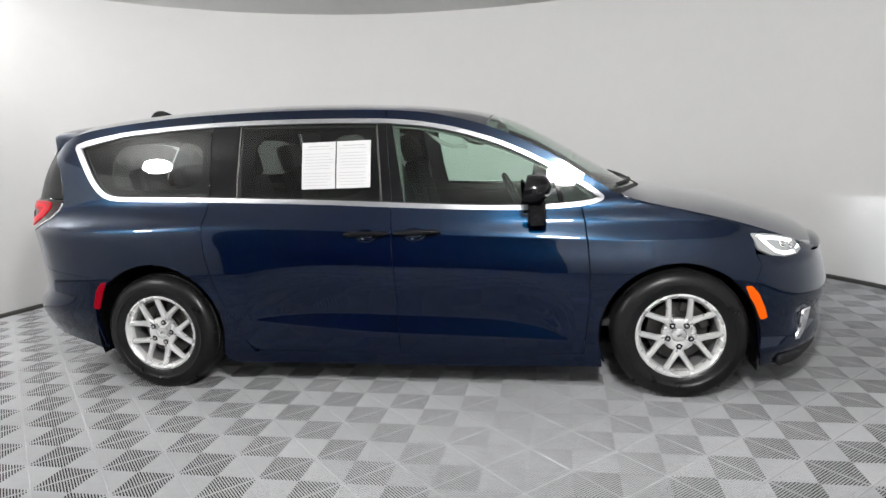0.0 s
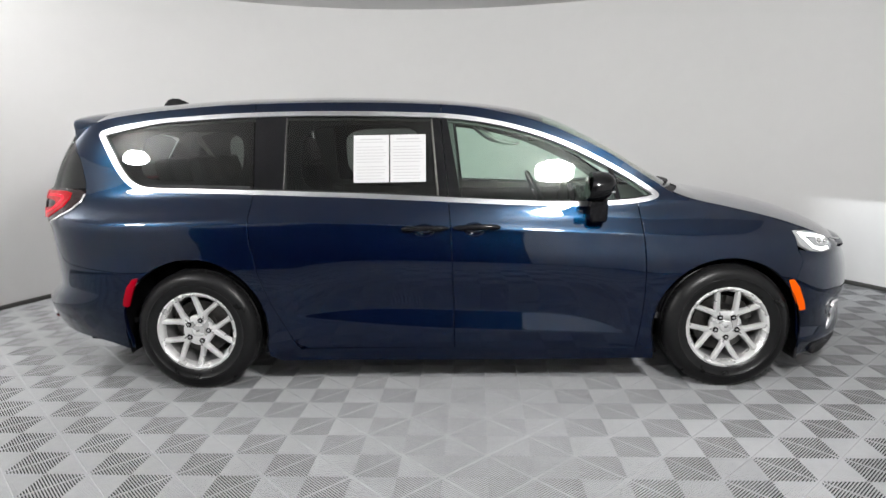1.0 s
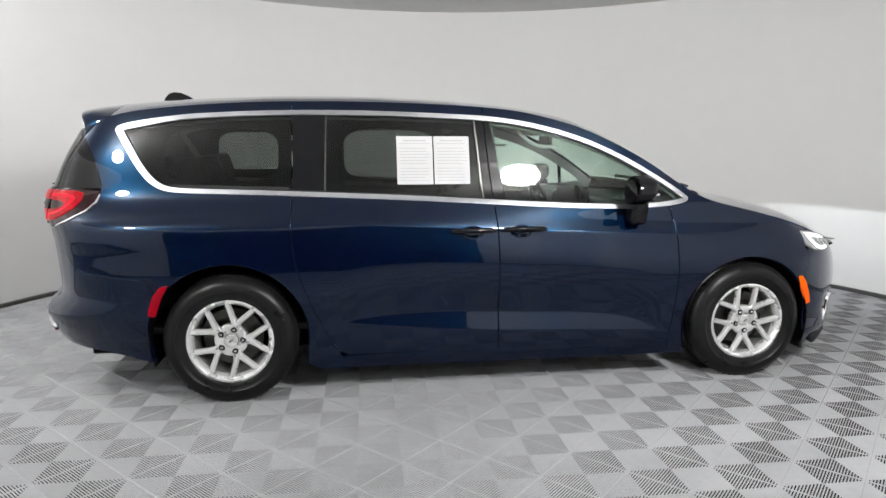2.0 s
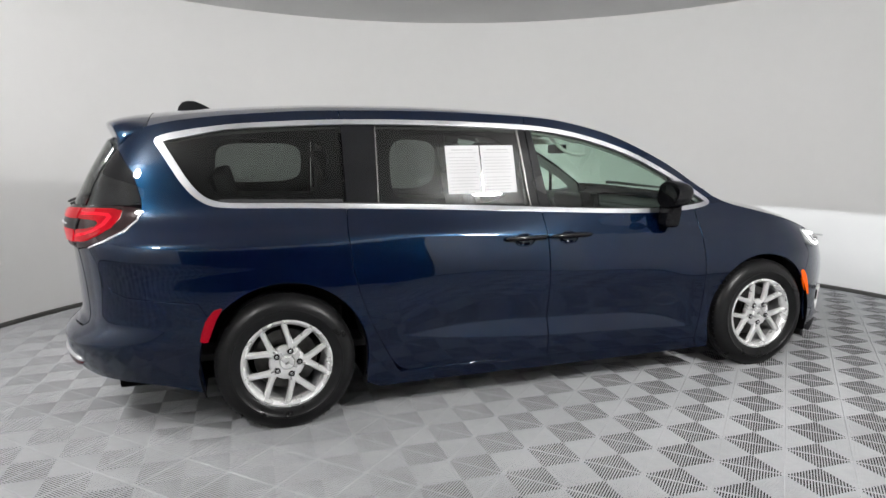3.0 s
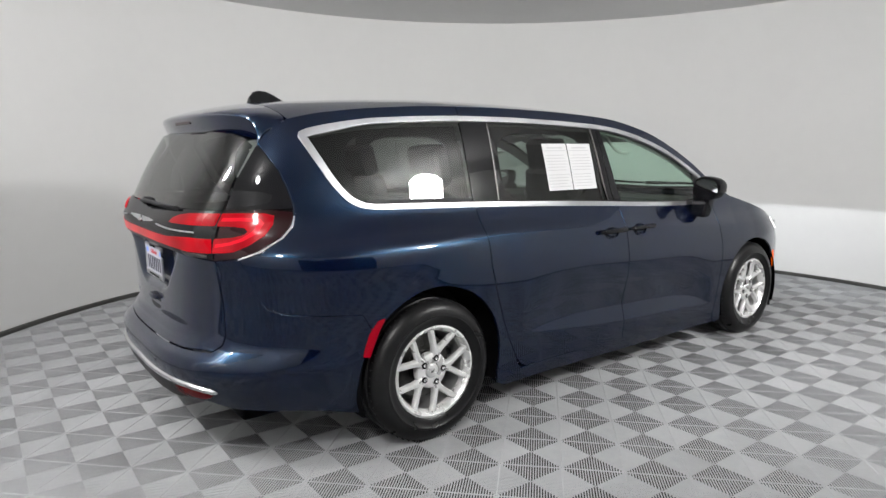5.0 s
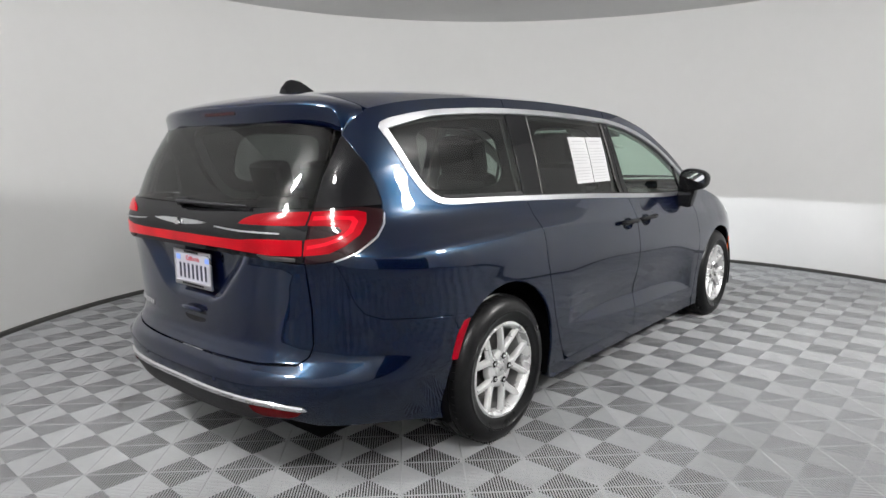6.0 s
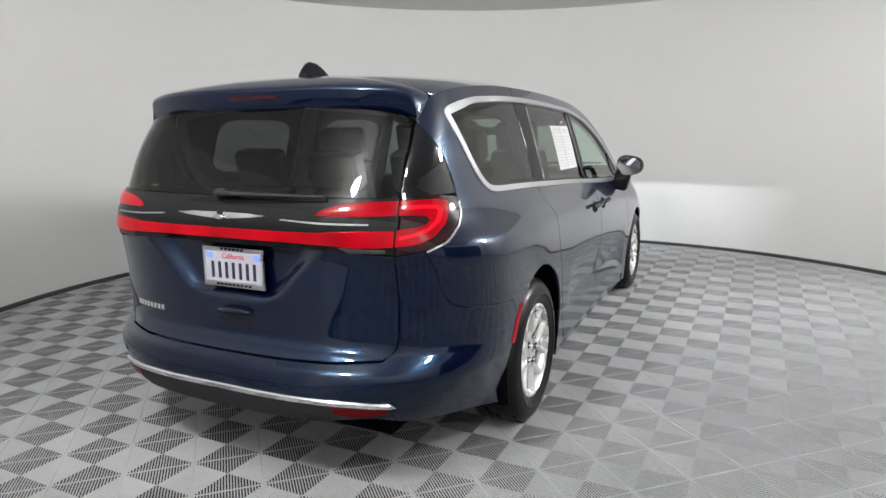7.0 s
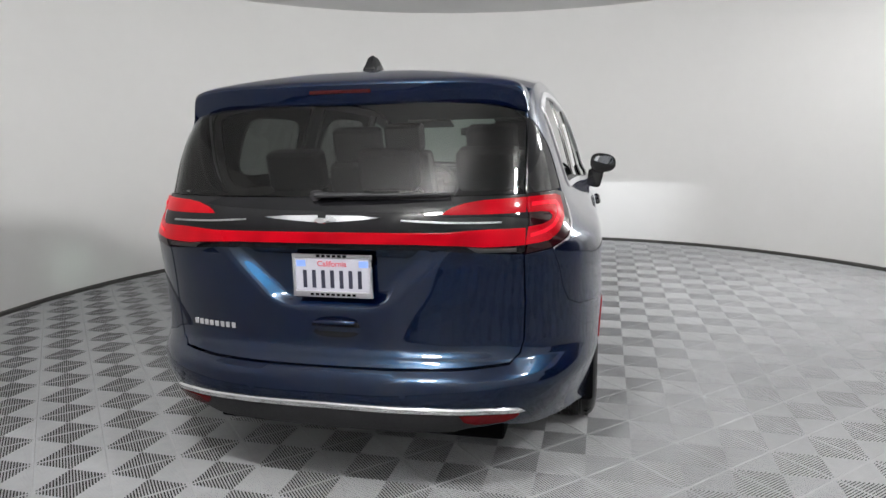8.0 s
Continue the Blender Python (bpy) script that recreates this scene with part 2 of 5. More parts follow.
def thing(name, label, category, at=(0, 0, 0), group=""):
    ob = new(name)
    ob.location = at
    ob.empty_display_size = 0.1
    return tagged(ob, label, category, group)


def bm_box(size, at=(0, 0, 0), bevel=0.0, turn=None, bm=None, taper=None):
    b = bmesh.new()
    bmesh.ops.create_cube(b, size=1, matrix=Matrix.Diagonal((*size, 1)))
    if taper:
        for v in b.verts:
            if v.co.z > 0:
                v.co.x *= taper[0]
                v.co.y *= taper[1]
    if bevel:
        bmesh.ops.bevel(b, geom=b.edges[:], offset=bevel, segments=3, profile=0.7, affect="EDGES")
    m = Matrix.Translation(at) @ (turn if turn else Matrix())
    b.transform(m)
    return merge(bm, b)


def merge(bm, b):
    if bm is None:
        return b
    me = bpy.data.meshes.new("join")
    b.to_mesh(me)
    b.free()
    bm.from_mesh(me)
    bpy.data.meshes.remove(me)
    return bm


def bm_lathe(profile, steps=48, axis="Y", at=(0, 0, 0), bm=None, closed=False):
    """Turns a profile of (radius, along) round an axis."""
    b = bmesh.new()
    rings = []
    for i in range(steps):
        a = 2 * math.pi * i / steps
        ring = []
        for r, h in profile:
            p = (r * math.cos(a), h, r * math.sin(a)) if axis == "Y" else (r * math.cos(a), r * math.sin(a), h)
            ring.append(b.verts.new(Vector(p) + Vector(at)))
        rings.append(ring)
    n = len(profile)
    for i in range(steps):
        p, q = rings[i], rings[(i + 1) % steps]
        for k in range(n if closed else n - 1):
            b.faces.new((p[k], p[(k + 1) % n], q[(k + 1) % n], q[k]))
    bmesh.ops.remove_doubles(b, verts=b.verts, dist=1e-6)
    bmesh.ops.recalc_face_normals(b, faces=b.faces)
    return merge(bm, b)


def bm_tube(points, radius, steps=10, bm=None, flat=1.0, closed=False):
    """A bar of round or flattened section along points; radius may be a list."""
    b = bmesh.new()
    pts = [Vector(p) for p in points]
    rings = []
    n = len(pts)
    for i, p in enumerate(pts):
        a, c = (pts[i - 1], pts[(i + 1) % n]) if closed else (pts[max(i - 1, 0)], pts[min(i + 1, n - 1)])
        d = (c - a).normalized()
        up = Vector((0, 0, 1)) if abs(d.z) < 0.9 else Vector((1, 0, 0))
        s = d.cross(up).normalized()
        t = s.cross(d)
        r = radius[i] if isinstance(radius, (list, tuple)) else radius
        rings.append([b.verts.new(p + s * r * math.cos(2 * math.pi * k / steps) + t * r * flat * math.sin(2 * math.pi * k / steps)) for k in range(steps)])
    for i in range(n if closed else n - 1):
        p, q = rings[i], rings[(i + 1) % n]
        for k in range(steps):
            b.faces.new((p[k], p[(k + 1) % steps], q[(k + 1) % steps], q[k]))
    if not closed:
        b.faces.new(rings[0][::-1])
        b.faces.new(rings[-1])
    bmesh.ops.recalc_face_normals(b, faces=b.faces)
    return merge(bm, b)


def dense(poly, step):
    out = []
    for i, p in enumerate(poly):
        q = poly[(i + 1) % len(poly)]
        k = max(1, int(math.hypot(q[0] - p[0], q[1] - p[1]) / step))
        out += [(p[0] + (q[0] - p[0]) * j / k, p[1] + (q[1] - p[1]) * j / k) for j in range(k)]
    return out


def rounded(poly, r, only=None):
    """Rounds a polygon's corners."""
    out = []
    n = len(poly)
    for i, p in enumerate(poly):
        if only is not None and i not in only:
            out.append(p)
            continue
        p, a, c = Vector(p), Vector(poly[i - 1]), Vector(poly[(i + 1) % n])
        d1, d2 = min(r, (a - p).length * 0.45), min(r, (c - p).length * 0.45)
        s, e = p + (a - p).normalized() * d1, p + (c - p).normalized() * d2
        for k in range(6):
            t = k / 5
            out.append(tuple(s * (1 - t) ** 2 + p * 2 * t * (1 - t) + e * t * t))
    return out


def area2(poly):
    return sum(p[0] * q[1] - q[0] * p[1] for p, q in zip(poly, poly[1:] + poly[:1]))


def inset(poly, d):
    """Moves a polygon's edge inwards by d (or by d(u, z))."""
    n = len(poly)
    s = 1 if area2(poly) > 0 else -1
    out = []
    for i, p in enumerate(poly):
        a, c = poly[i - 1], poly[(i + 1) % n]
        t = Vector((c[0] - a[0], c[1] - a[1])).normalized()
        w = d(*p) if callable(d) else d
        out.append((p[0] - t.y * w * s, p[1] + t.x * w * s))
    return out


def clip(poly, a, b):
    """The part of a polygon to the left of the line from a to b."""
    def f(p):
        return (b[0] - a[0]) * (p[1] - a[1]) - (b[1] - a[1]) * (p[0] - a[0])
    out = []
    for p, q in zip(poly, poly[1:] + poly[:1]):
        fp, fq = f(p), f(q)
        if fp >= 0:
            out.append(p)
        if fp * fq < 0:
            t = fp / (fp - fq)
            out.append((p[0] + (q[0] - p[0]) * t, p[1] + (q[1] - p[1]) * t))
    return out


def inside(p, poly):
    hit = False
    for a, b in zip(poly, poly[1:] + poly[:1]):
        if (a[1] > p[1]) != (b[1] > p[1]) and p[0] < (b[0] - a[0]) * (p[1] - a[1]) / (b[1] - a[1]) + a[0]:
            hit = not hit
    return hit


def edge_gap(p, poly):
    best = 9.0
    for a, b in zip(poly, poly[1:] + poly[:1]):
        dx, dy = b[0] - a[0], b[1] - a[1]
        t = max(0, min(1, ((p[0] - a[0]) * dx + (p[1] - a[1]) * dy) / (dx * dx + dy * dy + 1e-12)))
        best = min(best, math.hypot(p[0] - a[0] - dx * t, p[1] - a[1] - dy * t))
    return best


def panel(name, outline, mat, parent, label="", side=-1, lift=0.0, thick=0.014, step=0.04, hole=None, shape=None, surface=None, curl=0.004, lines=()):
    """A sheet of the body inside an outline in (u, z), with a turned-in edge. shape(u, z): metres by which it stands proud; lines: folds that its mesh follows."""
    surf = surface or body

    def at(u, z):
        p = surf(u, z)
        if shape is None and not lift:
            return p
        e = 0.01
        n = (surf(u + e, z) - surf(u - e, z)).cross(surf(u, z + e) - surf(u, z - e)).normalized()
        return p + n * (lift + (shape(u, z) if shape else 0.0))

    def normal(u, z):
        e = 0.008
        return (at(u + e, z) - at(u - e, z)).cross(at(u, z + e) - at(u, z - e)).normalized()
    loops = [dense(outline, step * 0.7)]
    if hole:
        loops.append(dense(hole, step * 0.7))
    pts, edges = [], []
    for lp in loops:
        k = len(pts)
        pts += lp
        edges += [(k + i, k + (i + 1) % len(lp)) for i in range(len(lp))]
    u0, u1 = min(p[0] for p in loops[0]), max(p[0] for p in loops[0])
    z0, z1 = min(p[1] for p in loops[0]), max(p[1] for p in loops[0])
    nu, nz = max(1, round((u1 - u0) / step)), max(1, round((z1 - z0) / step))
    for i in range(1, nu):
        for j in range(1, nz):
            p = (u0 + (u1 - u0) * i / nu, z0 + (z1 - z0) * j / nz)
            if inside(p, loops[0]) and edge_gap(p, loops[0]) > step * 0.35 and not (hole and (inside(p, loops[1]) or edge_gap(p, loops[1]) < step * 0.35)):
                pts.append(p)
    for ln in lines:
        ln = [p for p in ln if inside(p, loops[0]) and edge_gap(p, loops[0]) > 0.006 and not (hole and (inside(p, loops[1]) or edge_gap(p, loops[1]) < 0.006))]
        pts = pts[:sum(map(len, loops))] + [p for p in pts[sum(map(len, loops)):] if all(abs(p[0] - q[0]) + abs(p[1] - q[1]) > 0.008 for q in ln)]
        k = len(pts)
        pts += ln
    from mathutils.geometry import delaunay_2d_cdt
    v2, _, tris, *_ = delaunay_2d_cdt([Vector(p) for p in pts], edges, [], 0, 1e-6)
    faces = []
    for f in tris:
        c = sum((v2[i] for i in f), Vector((0, 0))) / len(f)
        if inside(c, loops[0]) and not (hole and inside(c, loops[1])):
            a = sum(v2[f[i]].x * v2[f[(i + 1) % 3]].y - v2[f[(i + 1) % 3]].x * v2[f[i]].y for i in range(3))
            faces.append(list(f) if a > 0 else list(f)[::-1])
    co = [at(*p) for p in v2]
    no = [normal(*p) for p in v2]
    count = {}
    for f in faces:
        for i in range(3):
            count[(f[i], f[(i + 1) % 3])] = 1
    rim = [e for e in count if (e[1], e[0]) not in count]
    verts, norms, polys = list(co), list(no), list(faces)
    # the edge rolls over a little, then turns straight in
    ring = {}
    away = {}
    for a, b in rim:
        d = (co[b] - co[a]).normalized()
        for k in (a, b):
            away.setdefault(k, Vector())
            away[k] += d.cross(no[k])
    for k, o in away.items():
        o = o.normalized()
        ring[k] = (len(verts), len(verts) + 1)
        verts += [co[k] + o * curl * 0.7 - no[k] * curl, co[k] + o * curl - no[k] * thick]
        norms += [(no[k] + o * 1.6).normalized(), o]
    for a, b in rim:
        polys += [[b, a, ring[a][0], ring[b][0]], [ring[b][0], ring[a][0], ring[a][1], ring[b][1]]]
    if side > 0:
        verts = [Vector((p.x, -p.y, p.z)) for p in verts]
        norms = [Vector((p.x, -p.y, p.z)) for p in norms]
        polys = [f[::-1] for f in polys]
    me = bpy.data.meshes.new(name)
    me.from_pydata([tuple(p) for p in verts], [], polys)
    me.polygons.foreach_set("use_smooth", [True] * len(me.polygons))
    me.materials.append(mat)
    me.normals_split_custom_set_from_vertices([tuple(n) for n in norms])
    ob = new(name, me)
    ob.parent = parent
    if label:
        tagged(ob, label)
    return ob


def tail(y, z):
    """(u, z) of a place of the tail; y > 0 lies on the left-hand half."""
    u = u_tail(y, z)
    return (u if y <= 0 else 2 * (XC - math.pi / 2) - u, z)


# ---- studio ----
def wall_radius(a):
    """The round wall; it opens wider behind the camera's way."""
    d = math.degrees(a) % 360
    k = 0.0
    if 172 < d < 300:
        k = min(1.0, (d - 172) / 12, (300 - d) / 14)
        k = k * k * (3 - 2 * k)
    return WALL_R + 1.5 * k


def ring_points(offset=0.0, steps=240, span=(0.0, 360.0)):
    full = span[1] - span[0] >= 360
    return [ROOM + Vector((math.cos(a), math.sin(a), 0)) * (wall_radius(a) + offset)
            for a in (radians(span[0] + (span[1] - span[0]) * i / (steps if full else steps - 1)) for i in range(steps))]


def ring_wall(name, profile, mat, span=(0.0, 360.0), **tags):
    """Sweeps a closed profile of (offset, z) along a stretch of the studio's outline."""
    b = bmesh.new()
    loops = [[b.verts.new((p.x, p.y, z)) for p in ring_points(o, span=span)] for o, z in profile]
    n = len(loops[0])
    full = span[1] - span[0] >= 360
    for k in range(len(loops)):
        p, q = loops[k], loops[(k + 1) % len(loops)]
        for i in range(n if full else n - 1):
            b.faces.new((p[i], p[(i + 1) % n], q[(i + 1) % n], q[i]))
    if not full:
        b.faces.new([l[0] for l in loops])
        b.faces.new([l[-1] for l in loops][::-1])
    bmesh.ops.recalc_face_normals(b, faces=b.faces)
    return tagged(obj(name, b, mat), kind="structure", **tags)


ARC = (-80.0, 238.0)      # the white wall; the rest is the studio's open entrance, closed by an unseen dark surface
DOOR_H = 2.35
ring_wall("wall_round", [(0, 0.0), (0, WALL_H), (0.12, WALL_H), (0.12, 0.0)], WALL, ARC, label="smooth white curved studio wall", category="wall")
OPEN = (ARC[1], ARC[0] + 360)
ring_wall("wall_back", [(0, DOOR_H), (0, WALL_H), (0.12, WALL_H), (0.12, DOOR_H)], WALL, OPEN, label="white header over the studio entrance", category="wall")
# unseen dark surface added for the darkness of the open entrance
ring_wall("curtain", [(0.04, 0.0), (0.04, DOOR_H), (0.10, DOOR_H), (0.10, 0.0)], DARK_OPENING, OPEN, label="unseen dark surface standing in for the open studio entrance", category="curtain")
ring_wall("baseboard", [(-0.002, 0.0), (-0.03, 0.0), (-0.03, 0.028), (-0.022, 0.036), (-0.002, 0.036)], BASE, ARC, label="dark base strip along the curved wall", category="baseboard")


def slab(name, z, t, mat, label, category, out=0.12):
    b = bmesh.new()
    pts = ring_points(out)
    lo, hi = [b.verts.new((p.x, p.y, z - t)) for p in pts], [b.verts.new((p.x, p.y, z)) for p in pts]
    b.faces.new(lo[::-1])
    b.faces.new(hi)
    for i in range(len(pts)):
        j = (i + 1) % len(pts)
        b.faces.new((lo[i], lo[j], hi[j], hi[i]))
    return tagged(obj(name, b, mat, smooth=False), label, category, kind="structure")


floor = slab("floor", -0.020, 0.2, SLAB, "grey ribbed plastic tile floor of a photo studio", "floor")
slab("ceiling", WALL_H + 0.2, 0.2, CEILING, "plain white flat studio ceiling", "ceiling")


# ---- studio lamps, hung from the ceiling over the camera's way and turned to the van ----
def studio_lamp(at, target, r):
    at = Vector(at)
    t = thing("studio_lamp", "round white softbox lamp hung from the ceiling, with an added rear glow", "lamp", (0, 0, 0), "studio lamps")
    t.matrix_basis = look(at, target)
    part("rim", bm_lathe([(r * 0.985, -0.012), (r * 1.03, -0.012), (r * 1.03, 0.012), (r * 0.985, 0.012)], 40, "Z", closed=True), LAMP_SHELL, t, "white rim")
    # unseen rear glow, added to brighten the wall behind the lamp
    part("rear_fill", bm_lathe([(0.0, 0.10), (r * 0.4, 0.09), (r * 0.75, 0.055), (r * 0.985, 0.008)], 40, "Z"), LAMP_FILL, t, "dimmer rear glow added to brighten the wall behind")
    part("diffuser", bm_lathe([(0.0, -0.030), (r * 0.5, -0.024), (r * 0.8, -0.012), (r * 0.985, 0.0)], 40, "Z"), LAMP_FACE, t, "glowing white diffuser")
    back = at - (Vector(target) - at).normalized() * 0.09
    inv = look(at, target).inverted()
    part("hanging_pole", bm_tube([inv @ back, inv @ Vector((back.x, back.y, WALL_H - 0.002))], 0.014, 10), LAMP_SHELL, t, "thin white pole")
    return t


for at, aim, r in (((1.05, -4.0, 2.75), (0.4, 0.0, 0.7), 0.228), ((-3.35, -3.15, 2.78), (0.6, 1.0, 1.4), 0.156), ((-4.35, -0.25, 2.75), (-0.4, 1.6, 1.3), 0.197)):
    studio_lamp(at, aim, r)

# ---- the minivan ----
van = thing("minivan", "dark blue metallic minivan with lit tail lamps on the tiled floor", "car")
RAIL = [(-2.40, 1.49), (-2.27, 1.553), (-2.15, 1.594), (-2.0, 1.624), (-1.7, 1.656), (-1.3, 1.678), (-0.9, 1.682), (-0.5, 1.675), (-0.1, 1.656), (0.1, 1.637),
        (0.3, 1.597), (0.5, 1.541), (0.7, 1.455), (0.9, 1.348), (1.1, 1.215), (1.2, 1.150), (1.3, 1.10), (1.5, 1.05), (1.8, 0.972), (2.0, 0.905), (2.15, 0.845), (2.3, 0.775)]
CROWN = [(-2.5, 1.630), (-2.3, 1.672), (-2.1, 1.694), (-1.9, 1.710), (-1.55, 1.730), (-1.2, 1.740), (-0.85, 1.740), (-0.5, 1.730), (-0.13, 1.708), (0.05, 1.692), (0.25, 1.668),
         (0.42, 1.638), (0.55, 1.604), (0.62, 1.580), (0.95, 1.402), (1.15, 1.278), (1.35, 1.162), (1.45, 1.125), (1.6, 1.102), (1.8, 1.066), (2.0, 1.018), (2.2, 0.952), (2.35, 0.885), (2.47, 0.79)]


def rail(x):
    return lerp(RAIL, x)


def half(x):
    """Half width of the body at the rail."""
    z = rail(x)
    if x < XC:
        l, n = XC - lerp(TAIL, z), lerp(TAIL_N, z)
        return flank(XC, z) * max(0.02, 1 - min(1.0, (XC - x) / l) ** n) ** (1 / n)
    if x > XF:
        l = lerp(NOSE, z) - XF
        return flank(XF, z) * max(0.01, 1 - min(1.0, (x - XF) / l) ** 2.5) ** (1 / 2.5)
    return flank(x, z)


def top(x, v):
    """A point of roof, windscreen or bonnet; v runs from -1 to 1 across."""
    h, z0 = half(x), rail(x)
    return Vector((x, v * h, z0 + (lerp(CROWN, x) - z0) * (1 - abs(v) ** 2.9)))


def top_panel(name, x0, x1, mat, label="", nx=24, v0=1.0, bow0=0.0, bow1=0.0, lift=0.0, thick=0.02):
    """x0, x1: ends on the middle line; bow: how far an end reaches on at the middle."""
    ny = 24
    b = bmesh.new()
    grid = []
    for i in range(nx + 1):
        row = []
        for j in range(ny + 1):
            v = -v0 + 2 * v0 * j / ny
            a, c = x0 - bow0 * v * v, x1 - bow1 * v * v
            row.append(b.verts.new(top(a + (c - a) * i / nx, v) + Vector((0, 0, lift))))
        grid.append(row)
    for i in range(nx):
        for j in range(ny):
            b.faces.new((grid[i][j], grid[i + 1][j], grid[i + 1][j + 1], grid[i][j + 1]))
    edge = [e for e in b.edges if e.is_boundary]
    new_g = bmesh.ops.extrude_edge_only(b, edges=edge)
    for e in new_g["geom"]:
        if isinstance(e, bmesh.types.BMVert):
            e.co.z -= thick
    bmesh.ops.recalc_face_normals(b, faces=b.faces)
    return part(name, b, mat, van, label)


ROOF_END = -2.16
top_panel("roof", ROOF_END, 0.508, PAINT, "dark blue painted roof", nx=40)
top_panel("windscreen", 0.515, 1.40, CLEAR, "clear tinted windscreen", bow1=0.22, nx=20, v0=0.985, lift=-0.004, thick=0.006)
top_panel("bonnet", 1.43, 2.44, PAINT, "dark blue painted bonnet", bow0=0.20, bow1=0.16, v0=0.97, nx=26, thick=0.06)
top_panel("cowl", 1.385, 1.445, MATT_BLACK, "black plastic cowl", bow0=0.22, bow1=0.20, v0=0.96, nx=4, lift=-0.012)

# painted panel between the bonnet's front edge and the bumper
b = bmesh.new()
rows = []
for k in range(33):
    v = -0.97 + 1.94 * k / 32
    p0 = top(2.44 - 0.16 * v * v, v) + Vector((0.002, 0, -0.008))
    zb = 0.768
    l, w = lerp(NOSE, zb) - XF, flank(XF, zb)
    p1 = Vector((XF + l * max(0.0, 1 - (abs(p0.y) / w) ** 2.5) ** 0.4 - 0.004, p0.y, zb))
    rows.append([b.verts.new(p0.lerp(p1, t) + Vector((0.030 * math.sin(math.pi * t), 0, 0.012 * math.sin(math.pi * t)))) for t in (0, 0.2, 0.4, 0.6, 0.8, 1)])
for i in range(32):
    for k in range(5):
        b.faces.new((rows[i][k], rows[i][k + 1], rows[i + 1][k + 1], rows[i + 1][k]))
bmesh.ops.recalc_face_normals(b, faces=b.faces)
part("nose_panel", b, PAINT, van, "dark blue painted nose panel")

# window opening of the flank, from the rear corner along the top and back
DLO = [(-2.212, 1.533), (-2.156, 1.552), (-2.022, 1.574), (-1.817, 1.596), (-1.626, 1.608), (-1.466, 1.617), (-1.304, 1.623), (-1.152, 1.626),
       (-0.946, 1.627), (-0.75, 1.625), (-0.487, 1.618), (-0.288, 1.610), (-0.079, 1.599), (0.077, 1.582), (0.243, 1.552), (0.409, 1.509),
       (0.575, 1.452), (0.707, 1.394), (0.838, 1.326), (0.97, 1.250), (1.068, 1.187), (1.130, 1.142), (1.150, 1.120), (1.138, 1.104),
       (1.088, 1.089), (0.968, 1.074), (0.783, 1.066), (0.486, 1.072), (0.159, 1.088), (-0.167, 1.107), (-0.491, 1.125), (-0.814, 1.140),
       (-1.136, 1.154), (-1.455, 1.167), (-1.784, 1.178), (-1.880, 1.187), (-1.945, 1.208), (-2.002, 1.245), (-2.066, 1.312), (-2.13, 1.398), (-2.190, 1.478), (-2.217, 1.513)]


def smooth_loop(pts, n):
    """A closed curve through the points, n steps between each two."""
    out = []
    for i in range(len(pts)):
        a, b, c, d = (Vector(pts[(i + k) % len(pts)]) for k in (-1, 0, 1, 2))
        for k in range(n):
            t = k / n
            m0, m1 = (c - a) * 0.5 * min(1.0, (c - b).length / (b - a).length), (d - b) * 0.5 * min(1.0, (c - b).length / (d - c).length)
            p = b * (1 + 2 * t) * (1 - t) ** 2 + m0 * t * (1 - t) ** 2 + c * t * t * (3 - 2 * t) + m1 * t * t * (t - 1)
            out.append((p.x, p.y))
    return out


DLO = smooth_loop(DLO, 4)
DLO_UP, DLO_LOW = DLO[:89], DLO[88:137]


def dlo_at(line, u):
    t = sorted(line)
    return float(np.interp(u, [p[0] for p in t], [p[1] for p in t]))


ARCH_R = [(-1.5445 + 0.435 * math.cos(a), 0.375 + 0.425 * math.sin(a)) for a in (radians(d) for d in range(-14, 201, 6))]
ARCH_F = [(1.535 + 0.425 * math.cos(a), 0.355 + 0.415 * math.sin(a)) for a in (radians(d) for d in range(-16, 199, 6))]
SEAM_R = [(-1.190, 1.150), (-1.200, 1.03), (-1.186, 0.86), (-1.150, 0.70), (-1.098, 0.55), (-1.035, 0.42), (-0.985, 0.325), (-0.945, 0.275), (-0.895, 0.250)]
SEAM_F = [(1.030, 1.072), (1.048, 0.985), (1.062, 0.85), (1.068, 0.70), (1.066, 0.55), (1.052, 0.40), (1.037, 0.30), (1.030, 0.245)]
G = 0.0045


def shoulder(u, z):
    """The crease through the handles: the sheet steps in under it. It fades out towards the tail."""
    h = 0.958 - crease_drop(u) - z
    if h <= 0:
        return 0.0
    k = max(0.0, min(1.0, (u + 2.05) / 0.35)) * max(0.0, min(1.0, (1.75 - u) / 0.7))
    return -0.17 * k * h * math.exp(-h / 0.045)


def ledge_low(u):
    """Lower edge of the long ledge pressed into both doors."""
    return 0.362 - (0.05 * u - 0.045 * u * u if u < 0 else 0.035 * u)


def ledge_height(u):
    return 0.102 * max(0.0, 1 - abs((u - 0.02) / 0.95) ** (5.0 if u > 0 else 2.6))


def crease(u, z):
    """Pressings of the doors: the line through the handles and the hollow above the sill, steepest at its lower edge."""
    hh = ledge_height(u)
    h = z - ledge_low(u)
    g = 0.0
    if 0 < h < hh:
        g = h / hh
    elif h >= hh:
        t = min(1.0, (h - hh) / 0.33)
        g = 1 - t * t * (3 - 2 * t)
    return -0.34 * hh * g + shoulder(u, z)


